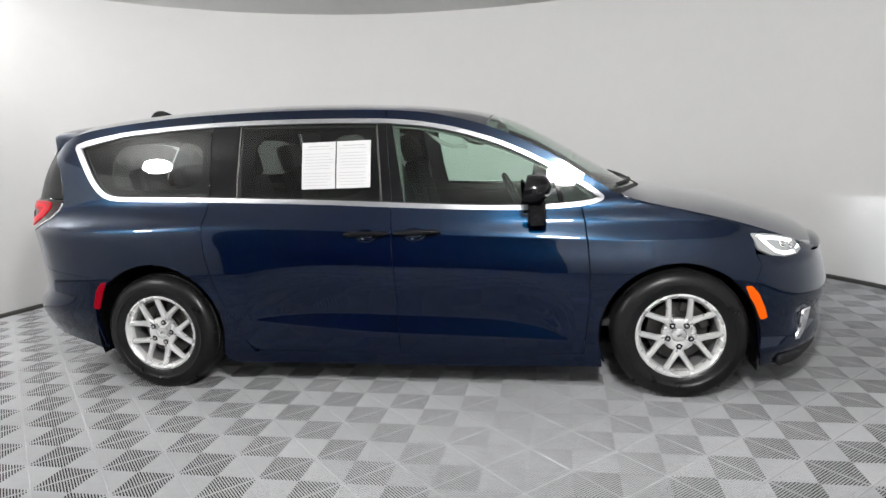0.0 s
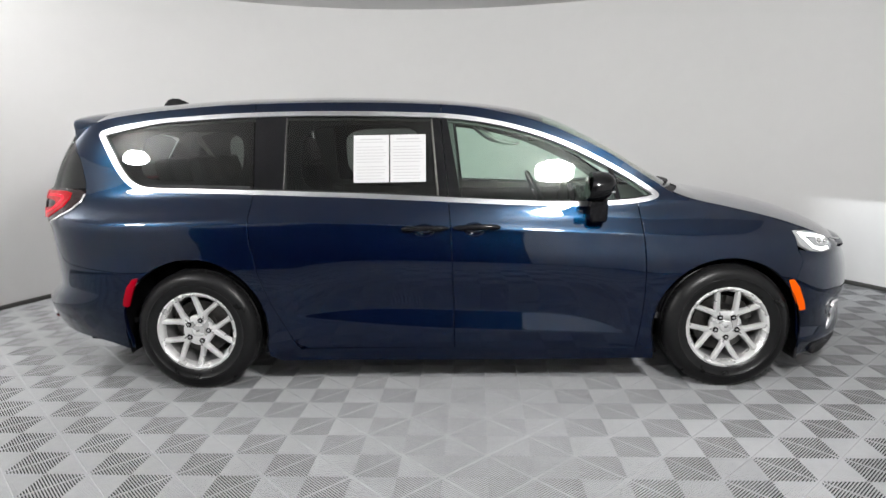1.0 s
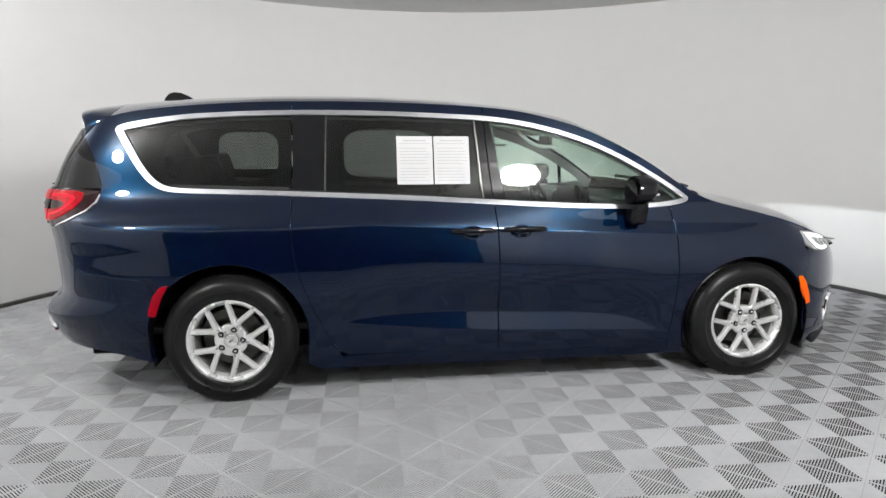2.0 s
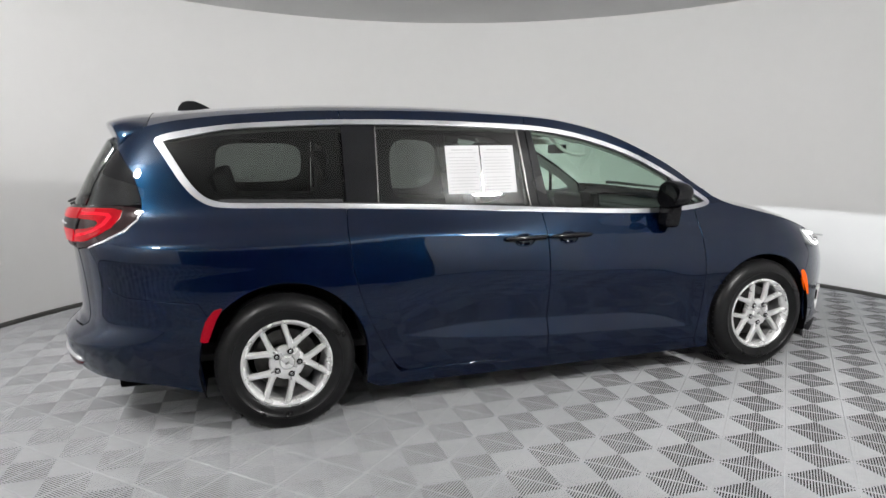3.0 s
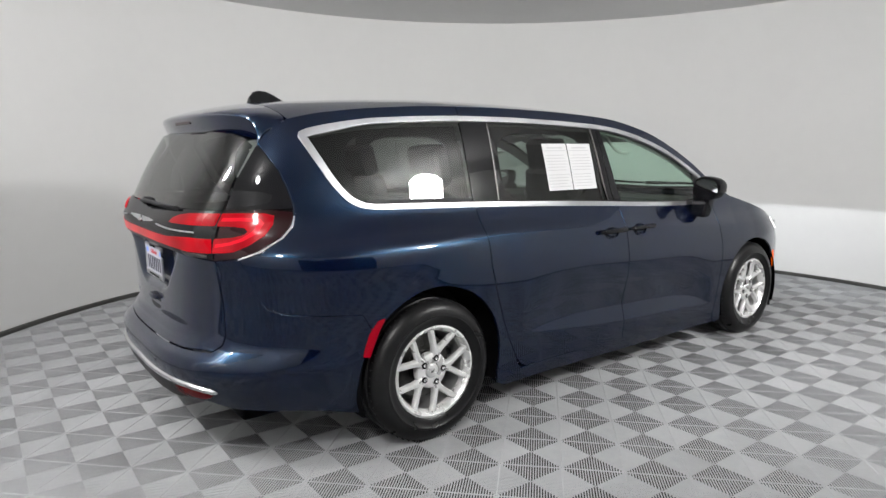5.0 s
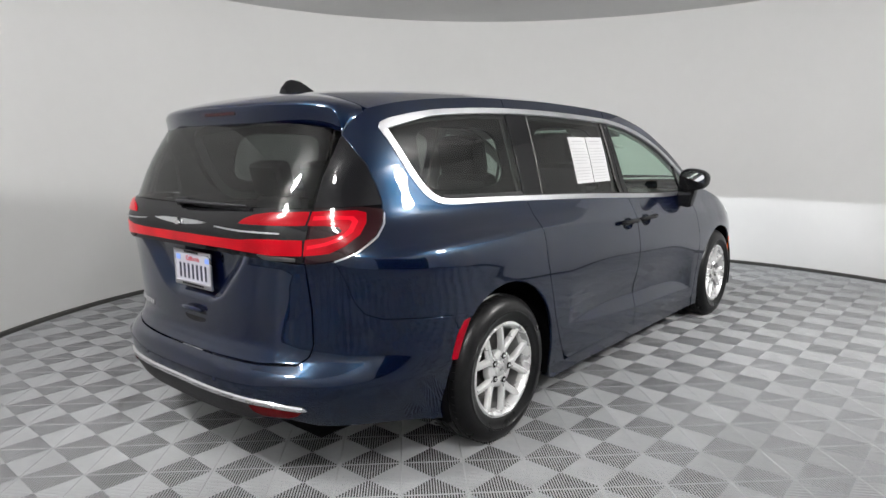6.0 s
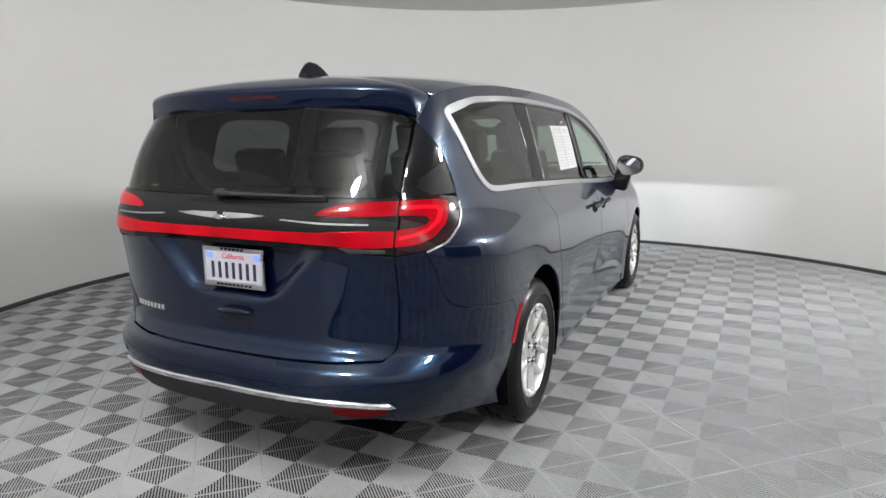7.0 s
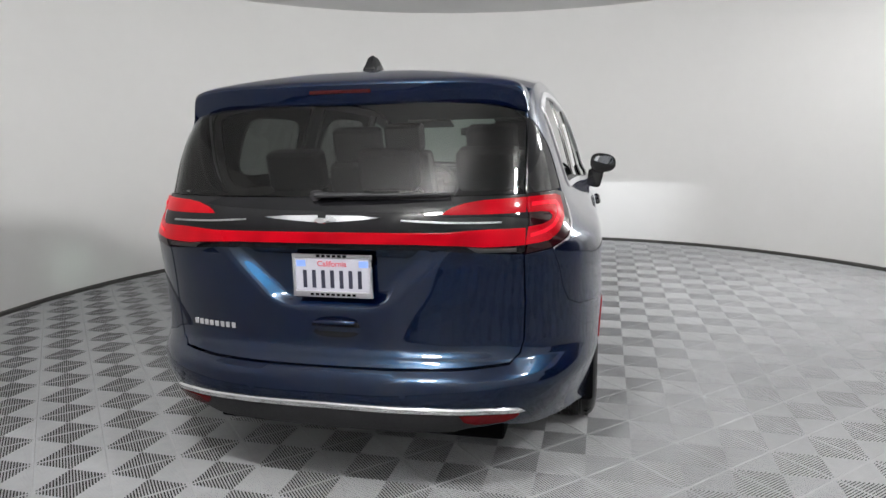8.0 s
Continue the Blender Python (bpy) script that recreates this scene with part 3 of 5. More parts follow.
FOLDS = []
for off in (-0.010, 0.0, 0.010):
    FOLDS.append([(-0.98 + 1.95 * k / 110, ledge_low(-0.98 + 1.95 * k / 110) + off) for k in range(111)])
    FOLDS.append([(-0.92 + 1.80 * k / 100, ledge_low(-0.92 + 1.80 * k / 100) + max(0.018, ledge_height(-0.92 + 1.80 * k / 100)) + off * 0.8) for k in range(101)])
for zc in (0.900, 0.920, 0.938, 0.950, 0.9585, 0.972):
    FOLDS.append([(-2.10 + 3.90 * k / 190, zc - crease_drop(-2.10 + 3.90 * k / 190)) for k in range(191)])


def trim_width(u):
    """The window surround widens round its rear end."""
    t = max(0.0, min(1.0, (-1.80 - u) / 0.30))
    return 0.021 + 0.010 * t * t * (3 - 2 * t)


def flanks(side):
    s = "right" if side < 0 else "left"
    quarter = [(-1.19 - G, rail(-1.19))] + [(u_of(x, -half(x)), rail(x)) for x in (-1.35, -1.5, -1.7, -1.85, -2.0, -2.1, -2.158)]
    quarter += [(-2.348, 1.548), (-2.400, 1.487), (-2.362, 1.445), (-2.335, 1.41), (-2.300, 1.37), (-2.268, 1.30), (-2.243, 1.23), (-2.236, 1.18), (-2.250, 1.13), (-2.285, 1.085), (-2.36, 1.035), (-2.44, 1.005)]
    quarter += [(-2.405, 0.93), (-2.375, 0.84), (-2.34, 0.79), (-2.28, 0.765), (-2.10, 0.742), (-1.955, 0.725)]
    quarter += [(-1.905, 0.640)] + [p for p in ARCH_R[::-1] if p[1] > 0.60 and p[0] < -1.5] + [p for p in ARCH_R[::-1] if p[0] >= -1.5 and p[1] > 0.27]
    quarter += [(-1.115, 0.20), (-0.99, 0.20), (-0.93, 0.235), (-0.96, 0.268)]
    quarter += [(u - G, z) for u, z in SEAM_R[::-1] if z > 0.3]
    lower = [(-1.19 - G, dlo_at(DLO_LOW, -1.19))] + [p for p in DLO_LOW if p[0] < -1.2]
    quarter += lower + DLO[137:] + [p for p in DLO_UP if p[0] < -1.2] + [(-1.19 - G, dlo_at(DLO_UP, -1.19))]
    panel("quarter_panel", quarter, PAINT, van, side=side, shape=shoulder, lines=FOLDS[6:])

    slide = [(u + G, z) for u, z in SEAM_R] + [(-0.6, 0.250), (-0.3, 0.248), (-0.022 - G, 0.245), (-0.026 - G, 0.7), (-0.033 - G, 0.95), (-0.045 - G, dlo_at(DLO_LOW, -0.045))]
    slide += [p for p in DLO_LOW if -1.18 < p[0] < -0.05]
    cups = {c: [(c + 0.060 * math.cos(a), 0.945 + 0.034 * math.sin(a)) for a in (2 * math.pi * k / 20 for k in range(20))] for c in (-0.185, 0.100)}
    d1 = panel("sliding_door", slide, PAINT, van, side=side, shape=crease, hole=cups[-0.185], step=0.03, lines=FOLDS)
    front = [(-0.045 + G, dlo_at(DLO_LOW, -0.04)), (-0.033 + G, 0.95), (-0.026 + G, 0.7), (-0.022 + G, 0.245), (0.5, 0.242)] + [(u - G, z) for u, z in SEAM_F[::-1]]
    front += [p for p in DLO_LOW[::-1] if -0.04 < p[0] < 1.02][::-1]
    d2 = panel("front_door", front, PAINT, van, side=side, shape=crease, hole=cups[0.100], step=0.03, lines=FOLDS)

    def strip(u0, u1):
        us = [u0] + [p[0] for p in DLO_UP if u0 < p[0] < u1] + [u1]
        return [(u, dlo_at(DLO_UP, u)) for u in us] + [(u, rail(u) - 0.002) for u in us[::-1]]
    panel("door_top_frame", strip(-1.19 + G, -0.085 - G), PAINT, d1, side=side, step=0.03)
    panel("a_pillar", strip(-0.085 + G, 1.125), PAINT, van, side=side, step=0.03)

    fender = [(1.125 + G, rail(1.125))] + [(u_of(x, -half(x)), rail(x) - 0.004) for x in (1.2, 1.3, 1.4, 1.5, 1.6, 1.7, 1.8, 1.9, 1.96)]
    fender += [(1.935, 0.898), (1.93, 0.80), (1.955, 0.74), (1.925, 0.66), (1.90, 0.585)]
    fender += [p for p in ARCH_F if p[1] > 0.57 and p[0] > 1.6] + [p for p in ARCH_F if p[0] <= 1.6 and p[1] > 0.25]
    fender += [(1.128, 0.175), (1.05, 0.175), (1.032, 0.238)] + [(u + G, z) for u, z in SEAM_F[::-1]][1:]
    fender += [(1.088, 1.089), (1.138, 1.104), (1.150, 1.120), (1.130, 1.142)]
    panel("front_fender", fender, PAINT, van, side=side, shape=shoulder, lines=FOLDS[6:])
    panel("sill", [(-1.10, 0.195), (-0.9, 0.238), (-0.3, 0.240), (0.5, 0.236), (1.026, 0.236), (1.045, 0.172), (0.6, 0.160), (0, 0.160), (-0.6, 0.165), (-1.05, 0.17)], PAINT, van, side=side, lift=-0.004, thick=0.05)

    # chrome round the windows, panes and black pillars
    inner = inset(DLO, lambda u, z: trim_width(u))
    panel("window_trim", inset(DLO, -0.002), CHROME, van, "satin chrome window surround", side=side, lift=0.005, thick=0.02, step=0.03, hole=inner, curl=0.003)
    panes = inset(DLO, lambda u, z: trim_width(u) - 0.003)

    def between(a, b):
        out = panes
        if a:
            out = clip(out, a[1], a[0])
        if b:
            out = clip(out, b[0], b[1])
        return out
    # lines as (low point, high point); what lies to the left of low -> high is nearer the tail
    L1 = ((-1.196, 1.0), (-1.196, 1.7))
    L1b = ((-1.186, 1.0), (-1.186, 1.7))
    L2 = ((-1.012, 1.169), (-0.998, 1.60))
    L3 = ((-0.101, 1.111), (-0.142, 1.584))
    L4 = ((-0.050, 1.111), (-0.092, 1.584))
    L4b = ((-0.041, 1.111), (-0.083, 1.584))
    L5 = ((0.028, 1.11), (-0.050, 1.568))
    L6 = ((0.915, 1.08), (0.868, 1.31))
    L6b = ((0.942, 1.08), (0.895, 1.31))
    for nm, a, b, m, lab, lf in (("quarter_window", None, L1, PRIVACY, "dark privacy glass", -0.010), ("pillar_cover", L1b, L2, GLOSS_BLACK, "gloss black", -0.008),
                                 ("side_window", L2, L3, PRIVACY, "dark privacy glass", -0.012), ("pillar_cover", L3, L4, GLOSS_BLACK, "gloss black", -0.007),
                                 ("pillar_cover", L4b, L5, GLOSS_BLACK, "gloss black", -0.007), ("door_window", L5, L6, CLEAR, "clear tinted glass", -0.012),
                                 ("window_divider", L6, L6b, GLOSS_BLACK, "", -0.006), ("vent_window", L6b, None, CLEAR, "clear tinted glass", -0.012)):
        panel(nm, between(a, b), m, van, lab, side=side, lift=lf, thick=0.006 if "window" in nm else 0.012, curl=0.001)
    # thin bright run channels on the pillars
    for (a, b), w in ((L2, 0.0030), (L3, 0.0045)):
        q = [(a[0] - w, a[1] - 0.02), (a[0] + w, a[1] - 0.02), (b[0] + w, b[1]), (b[0] - w, b[1])]
        panel("run_channel", q, STEEL, van, side=side, lift=-0.004, thick=0.006, curl=0.001)
    panel("belt_seal", [(u, z + 0.016) for u, z in DLO_LOW[6:]] + [(u, z + 0.030) for u, z in DLO_LOW[:5:-1]], MATT_BLACK, van, side=side, lift=-0.003, thick=0.012)
    panel("slide_rail", [(-1.21, 1.180), (-1.80, 1.202), (-1.86, 1.211), (-1.86, 1.221), (-1.21, 1.201)], MATT_BLACK, van, "black sliding door track", side=side, lift=0.002, thick=0.02)

    # door handles
    for u0, u1, cup, door in ((-0.310, -0.048, -0.185, d1), (-0.018, 0.248, 0.100, d2)):
        panel("handle_cup", inset(cups[cup], -0.002), PAINT, door, side=side, lift=0.0, thick=0.004, step=0.012, curl=0.001,
              shape=lambda u, z, c=cup: 0.003 - 0.034 * max(0.0, 1 - ((u - c) / 0.060) ** 2 - ((z - 0.945) / 0.034) ** 2) ** 0.7)
        n = 17
        pts, rad = [], []
        for k in range(n):
            t = k / (n - 1)
            u = u0 + (u1 - u0) * t
            p = body(u, 0.952)
            nn = body_normal(u, 0.952)
            out = 0.016 + 0.016 * math.sin(math.pi * t) ** 0.6
            p = p + nn * out
            pts.append((p.x, p.y * -side, p.z))
            rad.append(0.0155 * max(0.25, 1 - max(0.0, 1 - min(t, 1 - t) / 0.13) ** 2.2) ** 0.6)
        part("handle", bm_tube(pts, rad, 14, flat=0.92), GLOSS_BLACK, door, "gloss black pull handle")

    # lamps at the side
    mk = [(-1.848, 0.690), (-1.885, 0.682), (-1.925, 0.630), (-1.948, 0.565), (-1.958, 0.525), (-1.925, 0.520), (-1.905, 0.575), (-1.88, 0.635)]
    panel("side_marker", rounded(mk, 0.008), RED_MARK, van, "glossy red side marker", side=side, lift=0.004, thick=0.01, step=0.02)
    mk = [(1.874, 0.632), (1.905, 0.632), (1.945, 0.585), (1.985, 0.50), (2.0, 0.452), (1.965, 0.447), (1.935, 0.50), (1.90, 0.575)]
    panel("side_marker", rounded(mk, 0.008), AMBER, van, "amber side marker", side=side, lift=0.004, thick=0.01, step=0.02)

    # bumpers' corners and nose
    nose = [(1.955 + G, 0.735), (1.94, 0.80), (2.02, 0.782), (2.15, 0.775), (2.245, 0.792), (2.250, 0.838), (2.36, 0.795), (XF + math.pi / 2, 0.775), (XF + math.pi / 2, 0.20), (2.5, 0.19), (2.2, 0.18), (1.99, 0.175), (1.962, 0.27)]
    nose += [p for p in ARCH_F if p[0] > 1.85 and 0.30 < p[1] < 0.56] + [(1.905, 0.580), (1.925 + G, 0.655)]
    panel("front_bumper", nose, PAINT, van, side=side, shape=lambda u, z: 0.02 * bell(z, 0.27, 0.05) - 0.02 * bell(z, 0.42, 0.06) * min(1, max(0, (u - 2.15) / 0.1)))
    panel("bumper_lip", [(2.10, 0.225), (2.4, 0.235), (XF + math.pi / 2, 0.24), (XF + math.pi / 2, 0.19), (2.4, 0.18), (2.1, 0.175)], MATT_BLACK, van, side=side, lift=0.03, thick=0.05)
    panel("bumper_trim", [(2.24, 0.46), (2.29, 0.47), (2.27, 0.38), (2.23, 0.30), (2.18, 0.285), (2.23, 0.36)], BRIGHT, van, "bright chrome blade", side=side, lift=0.012, thick=0.02)
    hl = [(1.925, 0.905), (2.02, 0.898), (2.12, 0.880), (2.225, 0.853), (2.240, 0.80), (2.19, 0.780), (2.10, 0.777), (2.02, 0.790), (1.955, 0.825)]
    h = panel("headlamp", rounded(hl, 0.01), LENS, van, "lit white headlamp", side=side, lift=0.003, thick=0.02, step=0.025)
    panel("light_strip", [(1.955, 0.893), (2.10, 0.873), (2.19, 0.850), (2.185, 0.838), (2.10, 0.858), (1.985, 0.876)], LED, h, "glowing white strip", side=side, lift=0.007, thick=0.006, step=0.02)
    panel("light_strip", [(1.965, 0.878), (1.99, 0.872), (2.05, 0.812), (2.11, 0.797), (2.17, 0.80), (2.175, 0.788), (2.10, 0.785), (2.04, 0.803)], LED, h, "glowing white strip", side=side, lift=0.007, thick=0.006, step=0.02)
    for uu, zz in ((2.10, 0.836), (2.165, 0.826)):
        p, nn = body(uu, zz), body_normal(uu, zz)
        c = p + nn * 0.006
        bb = bmesh.new()
        bmesh.ops.create_uvsphere(bb, u_segments=16, v_segments=10, radius=0.019, matrix=Matrix.Translation((c.x, c.y * -side, c.z)))
        part("projector", bb, BRIGHT, h, "clear projector lens")


flanks(-1)
flanks(1)

# ---- tail of the minivan ----
UM = XC - math.pi / 2


def mirrored(half_line):
    """A closed outline from the right-hand half of it, given from top to bottom as (y <= 0, z)."""
    right = [tail(y, z) for y, z in half_line]
    left = [tail(-y, z) for y, z in half_line[::-1] if y < -1e-6]
    return right + left


def both(panel_half):
    return [tail(y, z) for y, z in panel_half]


def hollow(u, z):
    """The number plate's recess in the tailgate."""
    p = body(u, z)
    y = abs(p.y)
    edge = 0.245 + (z - 0.79) * 1.05
    d1, d2 = max(0.0, min(1.0, (edge - y) / 0.115)), max(0.0, min(1.0, (z - 0.768) / 0.06))
    k = max(0.0, 1 - math.hypot(1 - d1, 1 - d2))
    k = k * k * (3 - 2 * k)
    ledge = 0.012 * bell(z, 0.60, 0.022) * max(0.0, min(1.0, (0.68 - y) / 0.1))
    return -0.042 * k + ledge


gate = part("tailgate", bm_box((0.02, 1.2, 0.05), (-2.5, 0, 0.62), 0.004), GAP, van, "closed tailgate with lit lamps across it")
gate_lo = [(0.0, 1.012), (-0.40, 1.010), (-0.55, 0.999), (-0.7165, 0.985), (-0.7185, 0.80), (-0.714, 0.66), (-0.700, 0.615), (-0.668, 0.588), (-0.50, 0.578), (-0.25, 0.574), (0.0, 0.573)]
panel("tailgate_skin", mirrored(gate_lo), PAINT, gate, "dark blue pressed lower skin", shape=hollow, step=0.013)
# black band with the lamps
band = [(0.0, 1.196), (-0.35, 1.196), (-0.55, 1.200), (-0.7165, 1.200), (-0.7165, 1.0), (-0.55, 1.003), (-0.40, 1.014), (0.0, 1.016)]
panel("lamp_band", mirrored(band), GLOSS_BLACK, gate, "gloss black band across the tailgate", lift=0.004, step=0.03, shape=lambda u, z: 0.010 * bell(z, 1.095, 0.05))
bar = [(0.0, 1.077), (-0.30, 1.077), (-0.45, 1.078), (-0.52, 1.084), (-0.60, 1.087), (-0.7165, 1.084), (-0.7165, 1.028), (-0.58, 1.028), (-0.50, 1.034), (-0.35, 1.040), (0.0, 1.040)]
panel("light_bar", mirrored(bar), RED, gate, "glowing red light bar", lift=0.017, thick=0.02, step=0.025, curl=0.003)
for sd in (-1, 1):
    arm = [(-0.445, 1.141), (-0.475, 1.158), (-0.52, 1.172), (-0.58, 1.181), (-0.7165, 1.187), (-0.7165, 1.141)]
    panel("upper_lamp", both(arm), RED, gate, "glowing red lamp", side=sd, lift=0.014, thick=0.016, step=0.02)
    clear = [(-0.53, 1.023), (-0.58, 1.018), (-0.69, 1.014), (-0.69, 1.006), (-0.56, 1.008)]
    panel("reverse_lamp", both(clear), STEEL, gate, "clear lens", side=sd, lift=0.012, thick=0.012, step=0.02)
    # the lamp on the body
    outer = [tail(-0.7265, 1.200), (-2.34, 1.200), (-2.246, 1.186), (-2.243, 1.178), (-2.257, 1.13), (-2.292, 1.089), (-2.36, 1.042), (-2.44, 1.011), tail(-0.7265, 0.995)]
    lamp = panel("tail_lamp", outer, SMOKE, van, "smoked lens tail lamp, lit red", side=sd, lift=0.006, step=0.025)
    cshape = [tail(-0.7265, 1.187), (-2.44, 1.188), (-2.36, 1.186), (-2.322, 1.176), (-2.325, 1.14), (-2.352, 1.098), (-2.405, 1.060), (-2.46, 1.036), tail(-0.7265, 1.028),
              tail(-0.7265, 1.084), (-2.47, 1.089), (-2.425, 1.10), (-2.41, 1.115), (-2.425, 1.132), (-2.47, 1.139), tail(-0.7265, 1.141)]
    panel("lamp_glow", cshape, RED, lamp, "glowing red hook-shaped lamp", side=sd, lift=0.013, thick=0.01, step=0.02)
    hook = [tail(-0.735, 1.170), (-2.44, 1.171), (-2.372, 1.165), (-2.355, 1.145), (-2.375, 1.108), (-2.425, 1.075), (-2.47, 1.060), tail(-0.735, 1.050),
            tail(-0.735, 1.063), (-2.475, 1.072), (-2.432, 1.087), (-2.392, 1.116), (-2.378, 1.144), (-2.386, 1.153), (-2.44, 1.158), tail(-0.735, 1.157)]
    panel("light_guide", hook, RED_CORE, lamp, "brighter red hooked line", side=sd, lift=0.0145, thick=0.004, step=0.015, curl=0.001)
    panel("lamp_rim", [(-2.2425, 1.172), (-2.250, 1.13), (-2.286, 1.085), (-2.36, 1.036), (-2.44, 1.006), (-2.44, 1.001), (-2.36, 1.030), (-2.280, 1.082), (-2.243, 1.13), (-2.2375, 1.172)], BRIGHT, lamp, "thin chrome rim", side=sd, lift=0.007, thick=0.01, step=0.015, curl=0.002)
    # black glass of the rear pillar
    pil = [tail(-0.715, 1.474), (-2.398, 1.478), (-2.369, 1.445), (-2.341, 1.41), (-2.306, 1.37), (-2.274, 1.30), (-2.249, 1.23), (-2.243, 1.206), tail(-0.7245, 1.206), tail(-0.7225, 1.32)]
    panel("pillar_glass", pil, GLOSS_BLACK, van, "gloss black rear pillar cover", side=sd, lift=-0.002, step=0.03)
inner = [(0.0, 1.19), (-0.60, 1.19), (-0.80, 1.18), (-0.84, 1.05), (-0.80, 0.70), (-0.5, 0.62), (0.0, 0.62)]
panel("tailgate_trim", mirrored(inner), TRIM_DARK, gate, "dark inner trim", lift=-0.045, thick=0.004, step=0.06)
pane = [(0.0, 1.545), (-0.35, 1.543), (-0.55, 1.530), (-0.655, 1.512), (-0.702, 1.478), (-0.7125, 1.32), (-0.7145, 1.206), (0.0, 1.202)]
panel("rear_window", mirrored(pane), TAIL_GLASS, gate, "dark privacy glass", lift=-0.002, thick=0.008, curl=0.002)


def shelf(u, z):
    """Step on top of the rear bumper."""
    p = body(u, z)
    k = max(0.0, min(1.0, (0.80 - abs(p.y)) / 0.12))
    return k * 0.012 * bell(z, 0.522, 0.02)


cor = [(-0.7265, 0.985), (-0.7285, 0.80), (-0.724, 0.66), (-0.709, 0.609), (-0.672, 0.580), (-0.50, 0.570), (-0.25, 0.566), (0.0, 0.565)]
low = [(0.0, 0.35), (-0.3, 0.35), (-0.55, 0.352), (-0.66, 0.36)]
seam = [(-2.445, 1.000), (-2.41, 0.93), (-2.38, 0.84), (-2.345, 0.785), (-2.28, 0.758), (-2.10, 0.735), (-1.957, 0.718)]
arch = [p for p in ARCH_R if p[0] < -1.85 and 0.30 < p[1] < 0.60][::1]
arch = sorted(arch, key=lambda p: -p[1])
right_b = [tail(*p) for p in cor[::-1]] + seam + [(-1.912, 0.635)] + arch + [(-1.975, 0.245), (-2.10, 0.275), (-2.25, 0.30), (-2.40, 0.315), (-2.52, 0.325)] + [tail(*p) for p in low[::-1]]
left_b = [(2 * UM - u, z) for u, z in right_b[::-1]]
panel("rear_bumper", right_b[:-1] + left_b[:-1], PAINT, van, "dark blue painted bumper", shape=shelf, step=0.035, thick=0.03)
valance = [(0.0, 0.425), (-0.40, 0.422), (-0.60, 0.417), (-0.72, 0.404), (-0.66, 0.378), (-0.56, 0.368), (-0.48, 0.345), (0.0, 0.338)]
panel("rear_valance", mirrored(valance), MATT_BLACK, van, "matt black lower valance", lift=0.006, thick=0.06, step=0.035)
blade = [(0.0, 0.446), (-0.40, 0.443), (-0.60, 0.436), (-0.715, 0.421), (-0.735, 0.412), (-0.715, 0.410), (-0.60, 0.423), (-0.40, 0.429), (0.0, 0.431)]
panel("bumper_blade", mirrored(blade), BRIGHT, van, "bright chrome strip along the bumper", lift=0.013, thick=0.02, step=0.02)
for sd in (-1, 1):
    ref = [(-0.505, 0.414), (-0.62, 0.411), (-0.715, 0.402), (-0.700, 0.388), (-0.66, 0.378), (-0.56, 0.380), (-0.52, 0.392)]
    panel("reflector", both(ref), RED_DULL, van, "dull red reflector", side=sd, lift=0.012, thick=0.012, step=0.02)
    for y, z in ((-0.30, 0.488), (-0.66, 0.483)):
        sen = [tail(y + 0.012 * math.cos(a), z + 0.012 * math.sin(a)) for a in (2 * math.pi * k / 16 for k in range(16))]
        panel("parking_sensor", sen, PAINT, van, side=sd, lift=0.003, thick=0.005, step=0.01, curl=0.001)

# spoiler with the high brake lamp
SP_N = 49


SP_S = 0.88                                     # from here on the rows belong to the flat side of the spoiler
SP_LOW = body(-2.403, 1.489)                    # where its side runs out on the body


def spoiler_row(v):
    """Section of the spoiler from the roof over the lip and back under it."""
    sg = -1 if v < 0 else 1
    w = min(abs(v) / SP_S, 1.0)
    s = max(0.0, (abs(v) - SP_S) / (1 - SP_S))
    low = Vector((SP_LOW.x, sg * abs(SP_LOW.y), SP_LOW.z))
    a = top(ROOF_END - 0.004, sg * 0.92 * w)
    drop = w ** 12
    y = sg * (0.686 * w)
    lip_x, lip_t, lip_b = -2.422 + 0.097 * w ** 3, 1.628 - 0.006 * w ** 2 - 0.018 * drop, 1.534 - 0.040 * w ** 5
    pts = [a, None, None, Vector((lip_x + 0.014, y, lip_t)), Vector((lip_x, y, lip_t - 0.012)), Vector((lip_x + 0.020, y * 1.01, lip_t * 0.45 + lip_b * 0.55)),
           Vector((lip_x + 0.034, y * 1.02, lip_b + 0.007)), Vector((lip_x + 0.042, y * 1.02, lip_b)),
           Vector((body(u_tail(0.66 * w, 1.54), 1.54).x + 0.02, y, lip_b + 0.012))]
    if s:
        seam = top(ROOF_END - 0.004, sg * (0.92 + 0.08 * s / 0.35)) if s < 0.35 else top(ROOF_END - 0.004, sg).lerp(low, (s - 0.35) / 0.65)
        bow = Vector((0.010, sg * 0.006, 0)) * math.sin(math.pi * s)
        pts[0] = seam
        for k in range(3, 9):
            pts[k] = pts[k].lerp(low, s if k < 5 else min(1.0, s * 1.15)) + bow
    pts[1] = pts[0].lerp(pts[3], 0.45) + Vector((0, sg * 0.004 * w ** 8, 0.011 * (1 - s) * (1 - 0.6 * drop)))
    pts[2] = pts[0].lerp(pts[3], 0.8) + Vector((0, sg * 0.003 * w ** 8, 0.008 * (1 - s) * (1 - 0.6 * drop)))
    return pts


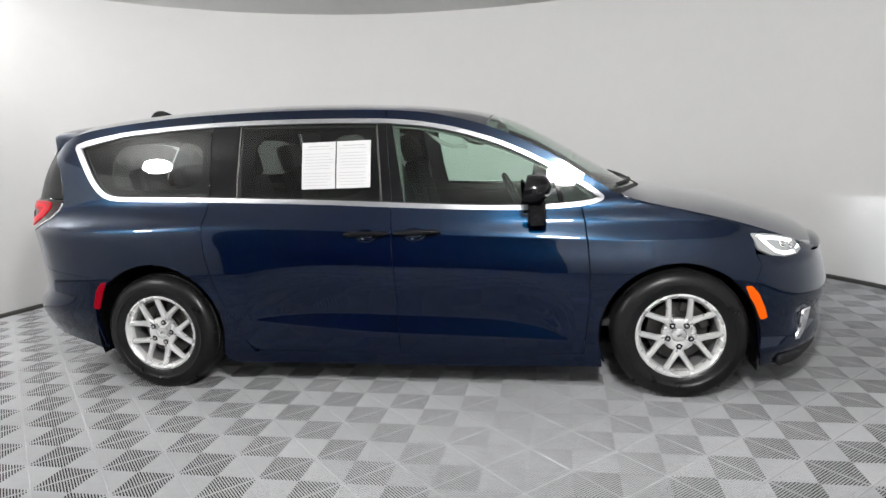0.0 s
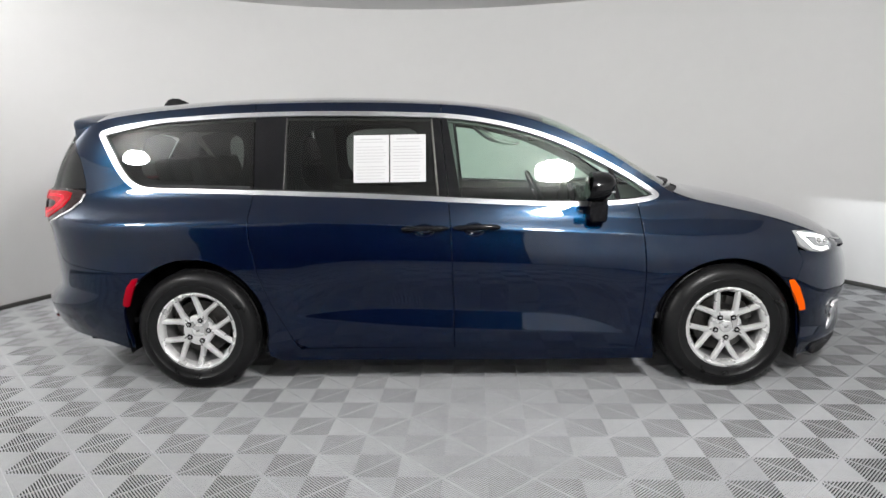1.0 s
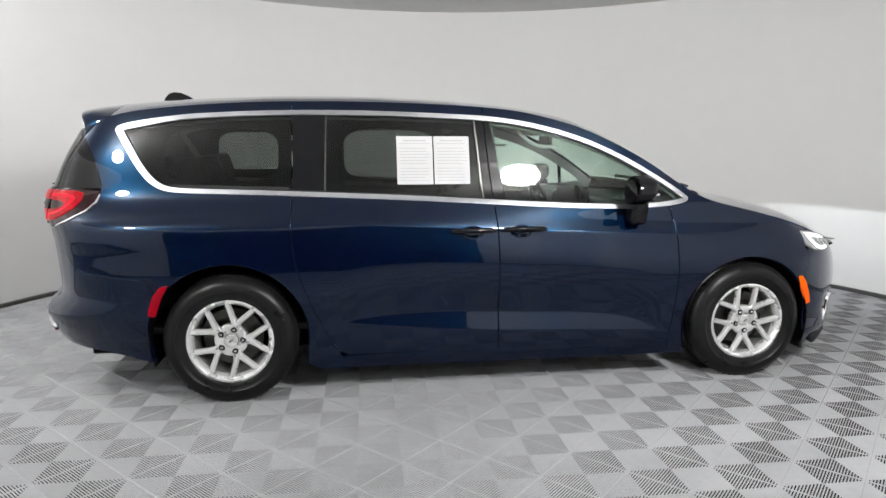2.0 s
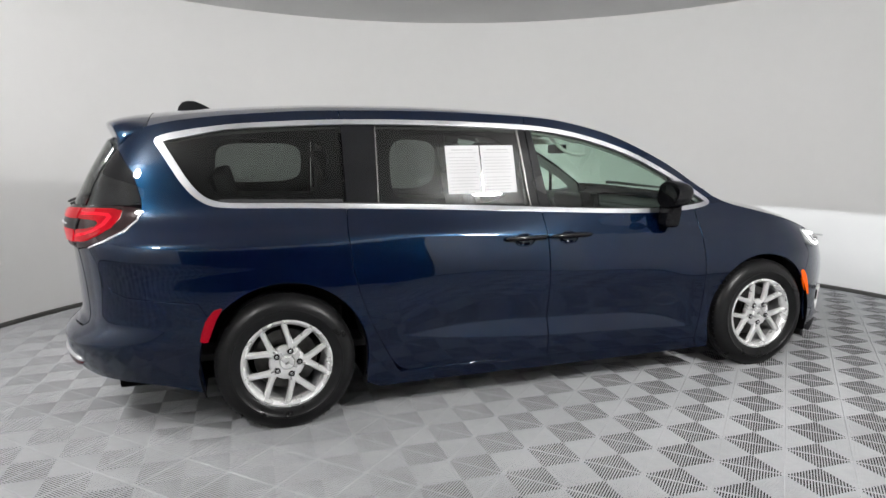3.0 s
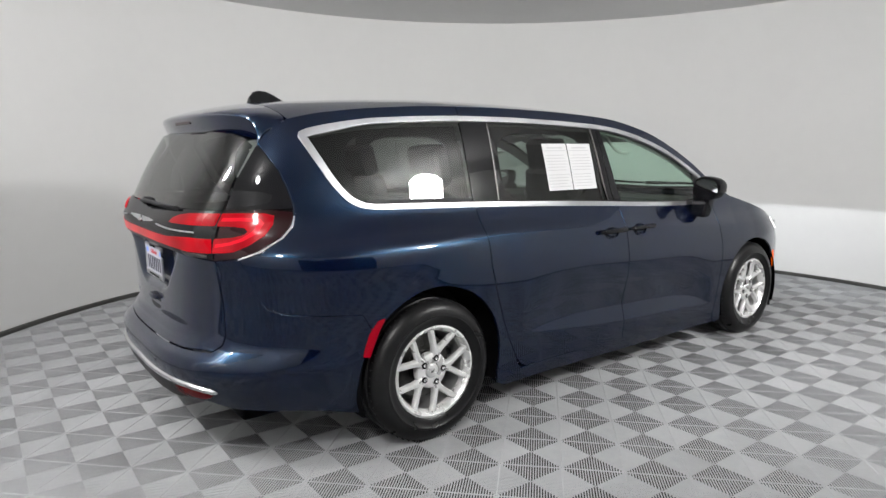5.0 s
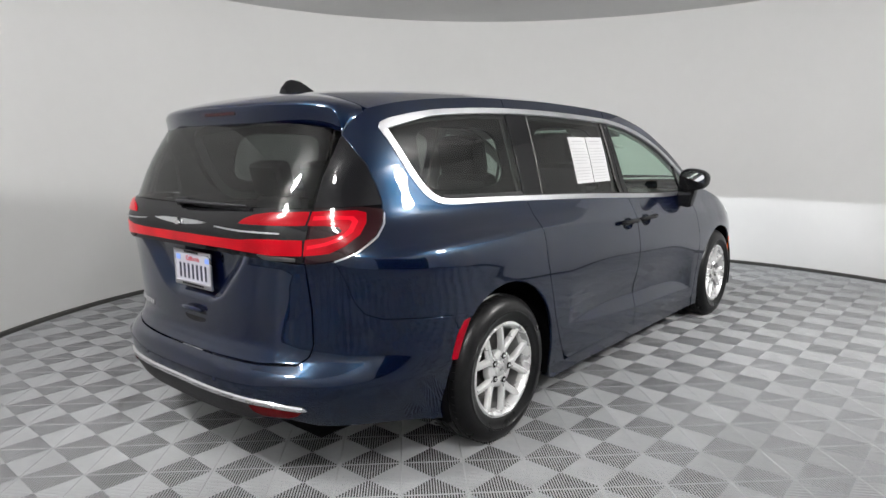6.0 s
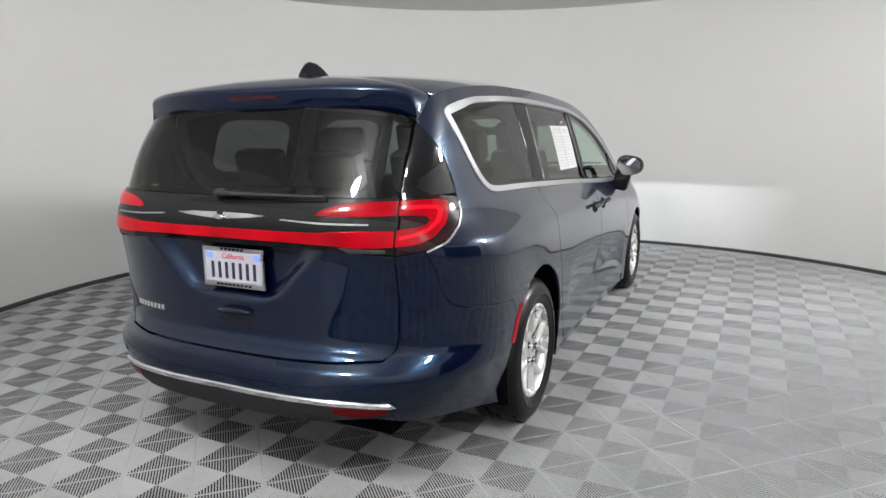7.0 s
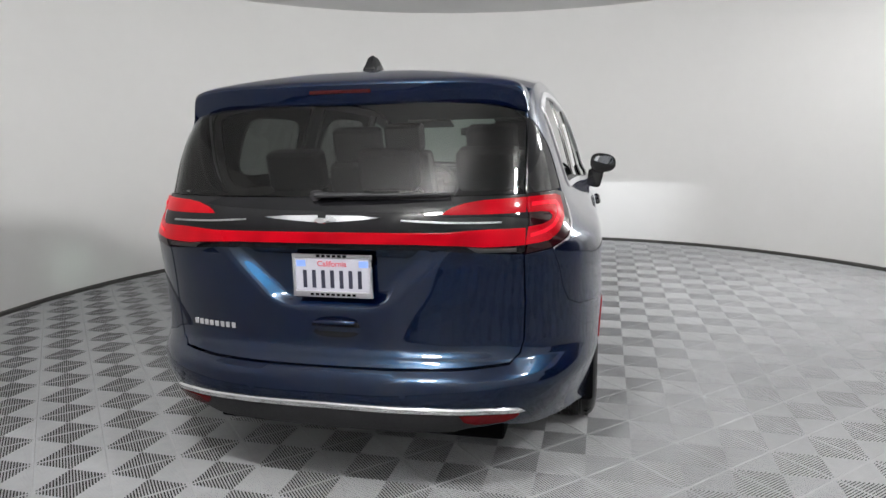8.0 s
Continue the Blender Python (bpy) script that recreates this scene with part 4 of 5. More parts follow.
b = bmesh.new()
rows = []
for i in range(SP_N):
    t = -1 + 2 * i / (SP_N - 1)
    v = math.sin(t * math.pi / 2) * 0.35 + t * 0.65
    rows.append([b.verts.new(p) for p in spoiler_row(v)])
for i in range(SP_N - 1):
    for k in range(len(rows[0]) - 1):
        b.faces.new((rows[i][k], rows[i][k + 1], rows[i + 1][k + 1], rows[i + 1][k]))
bmesh.ops.remove_doubles(b, verts=b.verts, dist=1e-5)
bmesh.ops.recalc_face_normals(b, faces=b.faces)
spoiler = part("spoiler", b, PAINT, gate, "dark blue roof spoiler")
mod = spoiler.modifiers.new("round", "SUBSURF")
mod.levels = mod.render_levels = 1
b = bmesh.new()
cols = []
for i in range(13):
    y = -0.125 + 0.25 * i / 12
    v = y / 0.7
    x = -2.422 + 0.097 * abs(v) ** 3 + 0.006
    cols.append([b.verts.new((x + 0.006 + d, y, 1.592 - 0.02 * v * v + h)) for d, h in ((0.012, 0.0115), (-0.001, 0.010), (-0.001, -0.010), (0.012, -0.0115))])
for i in range(12):
    for k in range(3):
        b.faces.new((cols[i][k], cols[i][k + 1], cols[i + 1][k + 1], cols[i + 1][k]))
bmesh.ops.recalc_face_normals(b, faces=b.faces)
part("high_brake_lamp", b, BRAKE_OFF, spoiler, "dull red high brake lamp", smooth=False)

# reflected lines in the black band, built as thin chrome strips
for sd in (-1, 1):
    cl = [(-0.30, 1.121), (-0.45, 1.115), (-0.64, 1.112), (-0.64, 1.108), (-0.45, 1.110), (-0.30, 1.117)]
    panel("band_reflection", both(cl), CHROME, gate, "thin chrome strip standing in for a reflected line", side=sd, lift=0.018, thick=0.012, step=0.02, curl=0.001)
# wiper, washer, badge and lettering
wp = [body(tail(y, 1.203 + 0.004 * math.sin(t * 3))[0], 1.203) for t, y in ((k / 10, 0.03 - 0.50 * k / 10) for k in range(11))]
arm = bm_tube([p + Vector((-0.030 + 0.010 * i / 10, 0, 0.006)) for i, p in enumerate(wp)], [0.017 - 0.009 * i / 10 for i in range(11)], 10, flat=0.6)
wiper = part("rear_wiper", arm, MATT_BLACK, gate, "black rear wiper")
part("wiper_pivot", bm_lathe([(0, 0.012), (0.016, 0.010), (0.020, 0.0), (0.020, -0.03)], 20, "Y", (0, 0, 0)), MATT_BLACK, wiper).matrix_local = Matrix.Translation((-2.605, 0.035, 1.206)) @ pose(0, 0, 0, 0, 0, 90)
part("blade", bm_tube([p + Vector((-0.013, 0, -0.006)) for p in wp[2:]], 0.006, 8), MATT_BLACK, wiper)


def wing(sd):
    """One wing of the badge: a flat tapering blade with a ridge."""
    b = bmesh.new()
    rows_ = []
    for i in range(15):
        t = i / 14
        y = sd * (0.016 + 0.208 * t)
        h = 0.019 * (1 - t) ** 0.6 + 0.001
        zc = 1.119 + 0.012 * t ** 1.4
        p = body(tail(-abs(y), zc)[0], zc)
        x = p.x - 0.016
        rows_.append([b.verts.new((x + 0.010, y, zc + h)), b.verts.new((x + 0.002, y, zc - 0.25 * h)), b.verts.new((x + 0.010, y, zc - h * 0.9))])
    for i in range(14):
        for k in range(2):
            b.faces.new((rows_[i][k], rows_[i][k + 1], rows_[i + 1][k + 1], rows_[i + 1][k]))
    b.faces.new(rows_[0])
    bmesh.ops.recalc_face_normals(b, faces=b.faces)
    return b


badge = part("wing_badge", merge(wing(1), wing(-1)), CHROME, gate, "bright chrome winged badge")
part("badge_centre", bm_lathe([(0.0, -0.004), (0.010, -0.003), (0.014, 0.001), (0.0145, 0.006)], 24, "Y"), BRIGHT, badge).matrix_local = Matrix.Translation((-2.646, 0, 1.119)) @ pose(0, 0, 0, 0, 0, -90) @ Matrix.Diagonal((1.9, 1, 0.8, 1))


def lettering(text, size, mat, parent, at, name, spread=1.0, depth=0.002, x_scale=1.0):
    cu = bpy.data.curves.new(name, "FONT")
    cu.body, cu.size, cu.extrude, cu.bevel_depth = text, size, depth, 0.0006
    cu.align_x, cu.align_y = "CENTER", "CENTER"
    cu.space_character = spread
    tmp = new(name, cu)
    me = bpy.data.meshes.new_from_object(tmp.evaluated_get(bpy.context.evaluated_depsgraph_get()))
    bpy.data.objects.remove(tmp)
    bpy.data.curves.remove(cu)
    me.materials.clear()
    me.materials.append(mat)
    me.transform(Matrix.Diagonal((x_scale, 1, 1, 1)))
    me.transform(at)
    ob = new(name, me)
    ob.parent = parent
    return ob


FACE_TAIL = Matrix(((0, 0, -1, 0), (-1, 0, 0, 0), (0, 1, 0, 0), (0, 0, 0, 1)))
# handle of the tailgate
oval = [tail(-0.018 + 0.098 * math.copysign(abs(math.cos(a)) ** 0.7, math.cos(a)), 0.706 + 0.036 * math.copysign(abs(math.sin(a)) ** 0.8, math.sin(a))) for a in (2 * math.pi * k / 36 for k in range(36))]
panel("grip_recess", oval, GLOSS_BLACK, gate, "black grip recess", lift=0.003, thick=0.004, step=0.02, curl=0.001, shape=lambda u, z: -0.004 * bell(z, 0.700, 0.02))
part("gate_handle", bm_tube([(-2.612 - 0.006 * math.sin(math.pi * t), -0.018 - 0.082 + 0.164 * t, 0.729 + 0.004 * math.sin(math.pi * t)) for t in (k / 10 for k in range(11))], [0.006, 0.011, 0.013, 0.014, 0.014, 0.014, 0.014, 0.014, 0.013, 0.011, 0.006], 12, flat=0.9), PAINT, gate, "blue handle bar over the grip")

# number plate in its frame; the number itself is plain bars
plate = part("number_plate", bm_box((0.004, 0.300, 0.152), (-2.591, -0.012, 0.905), 0.0015), PLATE, gate, "white number plate in a chrome frame")
fr = None
for sy, sz, y, z in ((0.318, 0.014, 0, 0.075), (0.318, 0.022, 0, -0.071), (0.010, 0.150, 0.153, 0), (0.010, 0.150, -0.153, 0)):
    fr = bm_box((0.010, sy, sz), (-2.593, -0.012 + y, 0.905 + z), 0.003, bm=fr)
part("plate_frame", fr, CHROME, plate, "chrome plate frame")
for k in range(7):
    part("number_bar", bm_box((0.003, 0.015, 0.068), (-2.5935, 0.098 - 0.0365 * k, 0.892), 0.001), INK_BLUE, plate, "dark blue raised bar")
lettering("California", 0.030, INK_RED, plate, Matrix.Translation((-2.5932, -0.012, 0.950)) @ FACE_TAIL, "plate_heading", depth=0.0005)
for y in (0.112, -0.137):
    part("plate_sticker", bm_box((0.002, 0.036, 0.024), (-2.5935, y, 0.951), 0.0008), STICKER, plate, "small blue sticker")
for k in range(6):
    part("frame_print", bm_box((0.002, 0.015, 0.010), (-2.5983, 0.040 - 0.021 * k, 0.981), 0.0006), GAP, plate, "black bar on the frame")
for k in range(9):
    part("frame_print", bm_box((0.002, 0.014, 0.009), (-2.5983, 0.070 - 0.021 * k, 0.834), 0.0006), GAP, plate, "black bar on the frame")
# bars in the size of the model name
for k in range(8):
    y = 0.612 - 0.0275 * k
    p = body(tail(-y, 0.690)[0], 0.690)
    part("name_bar", bm_box((0.006, 0.021, 0.024), (p.x - 0.001, y, 0.690), 0.003, pose(0, 0, 0, 0, 0, -12)), BRIGHT, gate, "bright chrome bar")

# aerial on the roof
b = bmesh.new()
rows = []
for x, w, h in ((-2.065, 0.034, 0.006), (-2.058, 0.032, 0.040), (-2.035, 0.028, 0.066), (-2.005, 0.024, 0.072), (-1.96, 0.022, 0.066), (-1.915, 0.020, 0.044), (-1.875, 0.014, 0.018), (-1.85, 0.006, 0.002)):
    z = top(x, 0).z - 0.004
    rows.append([b.verts.new((x, w * f, z + h * g)) for f, g in ((-1, 0), (-0.8, 0.45), (-0.42, 0.9), (0, 1.0), (0.42, 0.9), (0.8, 0.45), (1, 0))])
for i in range(len(rows) - 1):
    for k in range(6):
        b.faces.new((rows[i][k], rows[i + 1][k], rows[i + 1][k + 1], rows[i][k + 1]))
b.faces.new(rows[0])
bmesh.ops.recalc_face_normals(b, faces=b.faces)
part("roof_aerial", b, GLOSS_BLACK, van, "black shark-fin aerial")


# ---- wheels ----
def wheel(x, y, turn):
    """Y distance is to the outer face; the wheel's own outer side looks to -y."""
    R = 0.366
    rim = bm_lathe([(0.236, -0.006), (0.238, 0.002), (0.231, 0.006), (0.224, 0.010), (0.212, 0.030), (0.207, 0.044), (0.202, 0.044), (0.204, 0.028), (0.212, 0.006), (0.226, -0.008)], 60, closed=True)
    rim = bm_lathe([(0.0, 0.030), (0.039, 0.030), (0.042, 0.021), (0.056, 0.018), (0.080, 0.018), (0.089, 0.022), (0.094, 0.034), (0.090, 0.058), (0.0, 0.06)], 40, bm=rim)
    def spoke():
        out = None
        for sgn in (-1, 1):
            b2 = bmesh.new()
            rows2 = []
            for i in range(9):
                t = i / 8
                p0, p1 = Vector((0.058, 0, 0.006)), Vector((0.2055, 0, 0.0765))
                q0 = p0.lerp(p1, t)
                q0.z = 0.008 + 0.0685 * max(0.0, (t - 0.29) / 0.71)
                q0.z *= sgn
                d = Vector((p1.x - p0.x, 0, (p1.z - p0.z) * sgn * (0.0 if t < 0.25 else 1.25))).normalized()
                q = Vector((-d.z, 0, d.x))
                w_ = 0.0225 - 0.0075 * min(1.0, t / 0.45)
                f = 0.018 - 0.016 * t ** 0.8
                dep = 0.034 - 0.012 * t
                rows2.append([b2.verts.new(q0 + q * wx + Vector((0, hy, 0))) for wx, hy in ((-w_ * 1.05, f + dep), (-w_, f + 0.009), (-w_ * 0.55, f), (w_ * 0.55, f), (w_, f + 0.009), (w_ * 1.05, f + dep))])
            for i in range(8):
                for j in range(6):
                    b2.faces.new((rows2[i][j], rows2[i][(j + 1) % 6], rows2[i + 1][(j + 1) % 6], rows2[i + 1][j]))
            b2.faces.new(rows2[0])
            b2.faces.new(rows2[-1])
            bmesh.ops.recalc_face_normals(b2, faces=b2.faces)
            out = merge(out, b2)
        return out
    w = part("wheel", rim, SILVER, van, "silver five-spoke alloy wheel")
    part("rim_barrel", bm_lathe([(0.207, 0.040), (0.205, 0.075), (0.205, 0.19), (0.228, 0.205), (0.222, 0.21), (0.198, 0.195), (0.198, 0.075), (0.201, 0.040)], 48, closed=True), BARREL_SHADED, w, "inner barrel of the rim, silver darkened for shade")
    one = None
    for k in range(5):
        if one is None:
            one = part("spoke", spoke(), SILVER, w, "silver forked spoke")
            o = one
        else:
            o = new("spoke", one.data)
            o.parent = w
            tagged(o, "silver forked spoke")
        o.rotation_euler = (0, -radians(72 * k) - turn, 0)
    tyre = bm_lathe([(0.226, 0.010), (0.236, -0.004), (0.246, -0.010), (0.262, -0.016), (0.282, -0.021), (0.284, -0.0235), (0.290, -0.0235), (0.292, -0.021), (0.312, -0.019), (0.332, -0.010), (0.346, 0.002), (0.354, 0.012), (0.360, 0.022),
                     (0.3645, 0.045), (0.358, 0.049), (0.358, 0.056), (0.3655, 0.060), (0.366, 0.094), (0.358, 0.098), (0.358, 0.105), (0.366, 0.109), (0.366, 0.136), (0.358, 0.140), (0.358, 0.147), (0.3655, 0.151), (0.3645, 0.185), (0.354, 0.215), (0.32, 0.235), (0.27, 0.235), (0.226, 0.21)], 72)
    part("tyre", tyre, TYRE, w, "black radial tyre with block tread")
    lug = bm_lathe([(0.0, -0.002), (0.006, 0.0), (0.0095, 0.006), (0.011, 0.026)], 12)
    first = shade_disc = None
    for k in range(5):
        a = radians(72 * k) + turn
        if first is None:
            first = part("lug_nut", lug, BRIGHT, w, "chrome lug nut")
            o = first
        else:
            o = new("lug_nut", first.data)
            o.parent = w
            tagged(o, "chrome lug nut")
        o.location = (0.0640 * math.cos(a), 0.002, 0.0640 * math.sin(a))
        # flat black disc round each nut, painting the shade of its pocket
        if shade_disc is None:
            shade_disc = part("lug_shade_disc", bm_lathe([(0.0, 0.0), (0.0150, 0.0), (0.0160, 0.003)], 20), GAP, w)
            o = shade_disc
        else:
            o = new("lug_shade_disc", shade_disc.data)
            o.parent = w
        o.location = (0.0640 * math.cos(a), 0.0105, 0.0640 * math.sin(a))
    part("hub_cap", bm_lathe([(0.0, 0.012), (0.020, 0.013), (0.034, 0.016), (0.039, 0.024), (0.039, 0.034)], 28), SILVER, w, "silver hub cap")
    part("cap_emblem", bm_box((0.026, 0.003, 0.007), (0, 0.0125, 0), 0.001, pose(0, 0, 0, 0, -35, 0)), STEEL, w, "grey emblem bar")
    part("brake_disc", bm_lathe([(0.05, 0.085), (0.085, 0.085), (0.088, 0.105), (0.162, 0.105), (0.165, 0.110), (0.165, 0.128), (0.05, 0.13)], 48), STEEL, w, "worn steel brake disc")
    cal = None
    for i in range(5):
        a = radians(20 + 14 * i) + (0 if x > 0 else radians(85))
        cal = bm_box((0.055, 0.075, 0.046), (0.145 * math.cos(a), 0.112, 0.145 * math.sin(a)), 0.008, Matrix.Rotation(-a, 4, "Y"), bm=cal)
    part("brake_caliper", cal, STEEL, w, "grey brake caliper")
    # tread blocks' cross cuts
    cut = None
    for k in range(60):
        a = 2 * math.pi * k / 60
        for h in (0.031, 0.199):
            cut = bm_box((0.004, 0.030, 0.005), (0.3605 * math.cos(a), h, 0.3605 * math.sin(a)), 0, Matrix.Rotation(-a, 4, "Y") @ pose(0, 0, 0, 0, 0, 12 if h < 0.1 else -12), bm=cut)
    tagged(part("shoulder_blocks", cut, TYRE, w), "black shoulder blocks of the tread", kind="stuff")
    m = Matrix.Translation((x, y, R - 0.006))
    if y > 0:
        m = m @ Matrix.Rotation(math.pi, 4, "Z")
    w.matrix_local = m
    return w


wheel(-1.5445, -0.968, radians(73))
wheel(1.5445, -0.968, radians(-90))
wheel(-1.5445, 0.968, radians(20))
wheel(1.5445, 0.968, radians(50))

# ---- under the body ----
for x in (-1.5445, 1.5445):
    for sd in (-1, 1):
        b = bmesh.new()
        rows = []
        for k in range(25):
            a = radians(-20 + 220 * k / 24)
            cx, cz, r = (x, 0.372, 0.437) if x < 0 else (1.535, 0.352, 0.427)
            rows.append([b.verts.new((cx + rr * math.cos(a), sd * yy, max(0.14, cz + rr * math.sin(a)))) for rr, yy in ((r - 0.012, 0.972), (r, 0.955), (r, 0.64), (0.05, 0.63))])
        for i in range(24):
            for k in range(3):
                b.faces.new((rows[i][k], rows[i][k + 1], rows[i + 1][k + 1], rows[i + 1][k]))
        bmesh.ops.recalc_face_normals(b, faces=b.faces)
        part("arch_liner", b, GAP, van, "black wheel arch liner")
part("floor_pan", merge(bm_box((4.7, 1.26, 0.10), (-0.05, 0, 0.26), 0.02), bm_box((1.9, 1.60, 0.10), (0, 0, 0.25), 0.02)), GAP, van, "black underbody")
part("engine_block", bm_box((0.9, 1.22, 0.5), (1.55, 0, 0.60), 0.05), GAP, van)
part("mud_flap", bm_box((0.012, 0.16, 0.07), (1.955, -0.86, 0.190), 0.004), MATT_BLACK, van, "black air deflector")
part("mud_flap", bm_box((0.012, 0.16, 0.07), (1.955, 0.86, 0.190), 0.004), MATT_BLACK, van, "black air deflector")
part("exhaust_box", bm_box((0.4, 0.5, 0.12), (-2.15, 0.1, 0.33), 0.05), STEEL, van, "grey steel silencer")


# ---- door mirrors ----
def mirror(sd):
    b = bmesh.new()
    bmesh.ops.create_uvsphere(b, u_segments=28, v_segments=18, radius=1.0)
    for v in b.verts:
        p = v.co
        k = 2.6
        n = (abs(p.x) ** k + abs(p.y) ** k + abs(p.z) ** k) ** (1 / k)
        p = p / n
        bx = max(p.x, -0.40) * 0.100
        v.co = (0.765 + bx + 0.018 * p.z, sd * (1.034 + 0.104 * p.y), 1.182 + 0.078 * p.z * (1 - 0.12 * p.y) - 0.004 * p.y)
    head = part("door_mirror", b, GLOSS_BLACK, van, "gloss black door mirror")
    g = bmesh.new()
    bmesh.ops.create_circle(g, cap_ends=True, segments=32, radius=1.0)
    for v in g.verts:
        p = v.co.copy()
        k = 3.0
        n = (abs(p.x) ** k + abs(p.y) ** k) ** (1 / k)
        p = p / n if n else p
        v.co = (0.765 - 0.0408 - 0.009 * p.x - 0.008 * p.y, sd * (1.034 + 0.086 * p.x), 1.182 + 0.060 * p.y)
    for f in g.faces:
        f.normal_update()
        if f.normal.x > 0:
            f.normal_flip()
    part("mirror_glass", g, MIRROR, head, "clear mirror glass", smooth=False)
    part("turn_lamp", bm_box((0.050, 0.15, 0.008), (0.832, sd * 1.034, 1.158), 0.003), LENS, head, "thin clear lens")
    part("mirror_foot", bm_box((0.105, 0.11, 0.150), (0.790, sd * 0.970, 1.055), 0.042, pose(0, 0, 0, sd * -10, 0, 0), taper=(0.9, 1.2)), GLOSS_BLACK, head)


mirror(-1)
mirror(1)

# front wipers
for y0 in (0.55, -0.10):
    pts = [top(1.40 - 0.20 * ((y0 - 0.62 * t) / half(1.3)) ** 2 - 0.02, (y0 - 0.62 * t) / half(1.3)) + Vector((-0.01, 0, 0.012)) for t in (k / 8 for k in range(9))]
    part("front_wiper", bm_tube(pts, [0.014 - 0.007 * k / 8 for k in range(9)], 8), MATT_BLACK, van, "black front wiper")

# ---- cabin ----
def cabin_shell():
    """Inner trim: dark up to the sills of the windows, light above."""
    for sd in (-1, 1):
        lowp = [(-2.25, 0.90), (-1.1, 0.87), (-1.0, 0.40), (0.95, 0.40), (1.02, 0.86), (1.2, 0.90), (1.25, 1.02), (1.0, 1.05), (0.2, 1.06), (-1.0, 1.12), (-1.9, 1.15), (-2.3, 1.14)]
        panel("door_trim", lowp, TRIM_DARK, van, "dark cabin side trim", side=sd, lift=-0.055, thick=0.01, step=0.08)
        ring_o = inset(DLO, -0.030)
        ring_i = inset(DLO, 0.030)
        panel("window_lining", ring_o, TRIM_GREY, van, "grey window lining", side=sd, lift=-0.035, thick=0.01, step=0.05, hole=ring_i)
        glazed = inset(DLO, 0.015)
        rear = clip(glazed, (-1.20, 1.0), (-1.20, 1.7))
        mid = clip(clip(glazed, (-1.0, 1.7), (-1.0, 1.0)), (-0.12, 1.0), (-0.12, 1.7))
        for frame_o, cx, cz, ax, az in ((rear, -1.60, 1.395, 0.335, 0.150), (mid, -0.56, 1.365, 0.365, 0.200)):
            ring = [(math.cos(a), math.sin(a)) for a in (2 * math.pi * k / 40 for k in range(40))]
            frame_i = [(cx + ax * math.copysign(abs(c) ** 0.5, c), cz + az * math.copysign(abs(s) ** 0.5, s)) for c, s in ring]
            panel("inner_window_frame", frame_o, GAP, van, "dark inner window frame", side=sd, lift=-0.048, thick=0.012, step=0.06, hole=frame_i)
        for (a, b_), w in ((((-1.09, 1.13), (-1.09, 1.62)), 0.075), (((-0.03, 1.09), (-0.08, 1.60)), 0.055)):
            q = [(a[0] - w, a[1]), (a[0] + w, a[1]), (b_[0] + w, b_[1]), (b_[0] - w, b_[1])]
            panel("pillar_trim", q, TRIM_GREY, van, "grey pillar trim", side=sd, lift=-0.05, thick=0.015, step=0.05)


cabin_shell()
b = bmesh.new()
grid = [[b.verts.new(top(-2.2 + 2.75 * i / 16, -0.93 + 1.86 * j / 10) + Vector((0, 0, -0.045))) for j in range(11)] for i in range(17)]
for i in range(16):
    for j in range(10):
        b.faces.new((grid[i][j], grid[i][j + 1], grid[i + 1][j + 1], grid[i + 1][j]))
part("headliner", b, TRIM_LIGHT, van, "light grey headliner")
part("cabin_floor", bm_box((3.5, 1.7, 0.04), (-0.55, 0, 0.40), 0.01), TRIM_DARK, van, "dark cabin carpet")
dash = bm_box((0.42, 1.50, 0.30), (1.02, 0, 0.90), 0.06)
dash = bm_box((0.55, 1.46, 0.08), (1.22, 0, 1.02), 0.03, bm=dash)
dash = bm_box((0.12, 0.44, 0.11), (0.86, 0.36, 1.05), 0.03, bm=dash)
part("dashboard", dash, TRIM_DARK, van, "dark moulded dashboard")
part("centre_screen", bm_box((0.02, 0.24, 0.15), (0.81, 0, 1.06), 0.006, pose(0, 0, 0, 0, -12, 0)), GLOSS_BLACK, van, "black centre screen")
ringp = [Vector((0.60, 0.37, 1.02)) + pose(0, 0, 0, 0, -25, 0) @ Vector((0, 0.185 * math.cos(a), 0.185 * math.sin(a))) for a in (2 * math.pi * k / 32 for k in range(32))]
sw = part("steering_wheel", bm_tube(ringp, 0.016, 10, closed=True), TRIM_DARK, van, "dark steering wheel")
hub = bm_box((0.05, 0.15, 0.12), (0.61, 0.37, 1.015), 0.02, pose(0, 0, 0, 0, -25, 0))
for k in (0, 180, 270):
    a = radians(k)
    hub = bm_box((0.02, 0.12, 0.035), Vector((0.60, 0.37, 1.02)) + pose(0, 0, 0, 0, -25, 0) @ Vector((0, 0.12 * math.cos(a), 0.12 * math.sin(a))), 0.006, pose(0, 0, 0, 0, -25, 0) @ Matrix.Rotation(a, 4, "X"), bm=hub)
part("wheel_hub", hub, TRIM_DARK, sw)
part("rear_view_mirror", bm_box((0.03, 0.24, 0.065), (0.52, 0, 1.46), 0.012), MATT_BLACK, van, "black rear-view mirror")
part("sun_visor", bm_box((0.18, 0.36, 0.02), (0.47, 0.36, 1.53), 0.008, pose(0, 0, 0, 0, 15, 0)), TRIM_LIGHT, van, "light grey sun visor")
part("sun_visor", bm_box((0.18, 0.36, 0.02), (0.47, -0.36, 1.53), 0.008, pose(0, 0, 0, 0, 15, 0)), TRIM_LIGHT, van, "light grey sun visor")
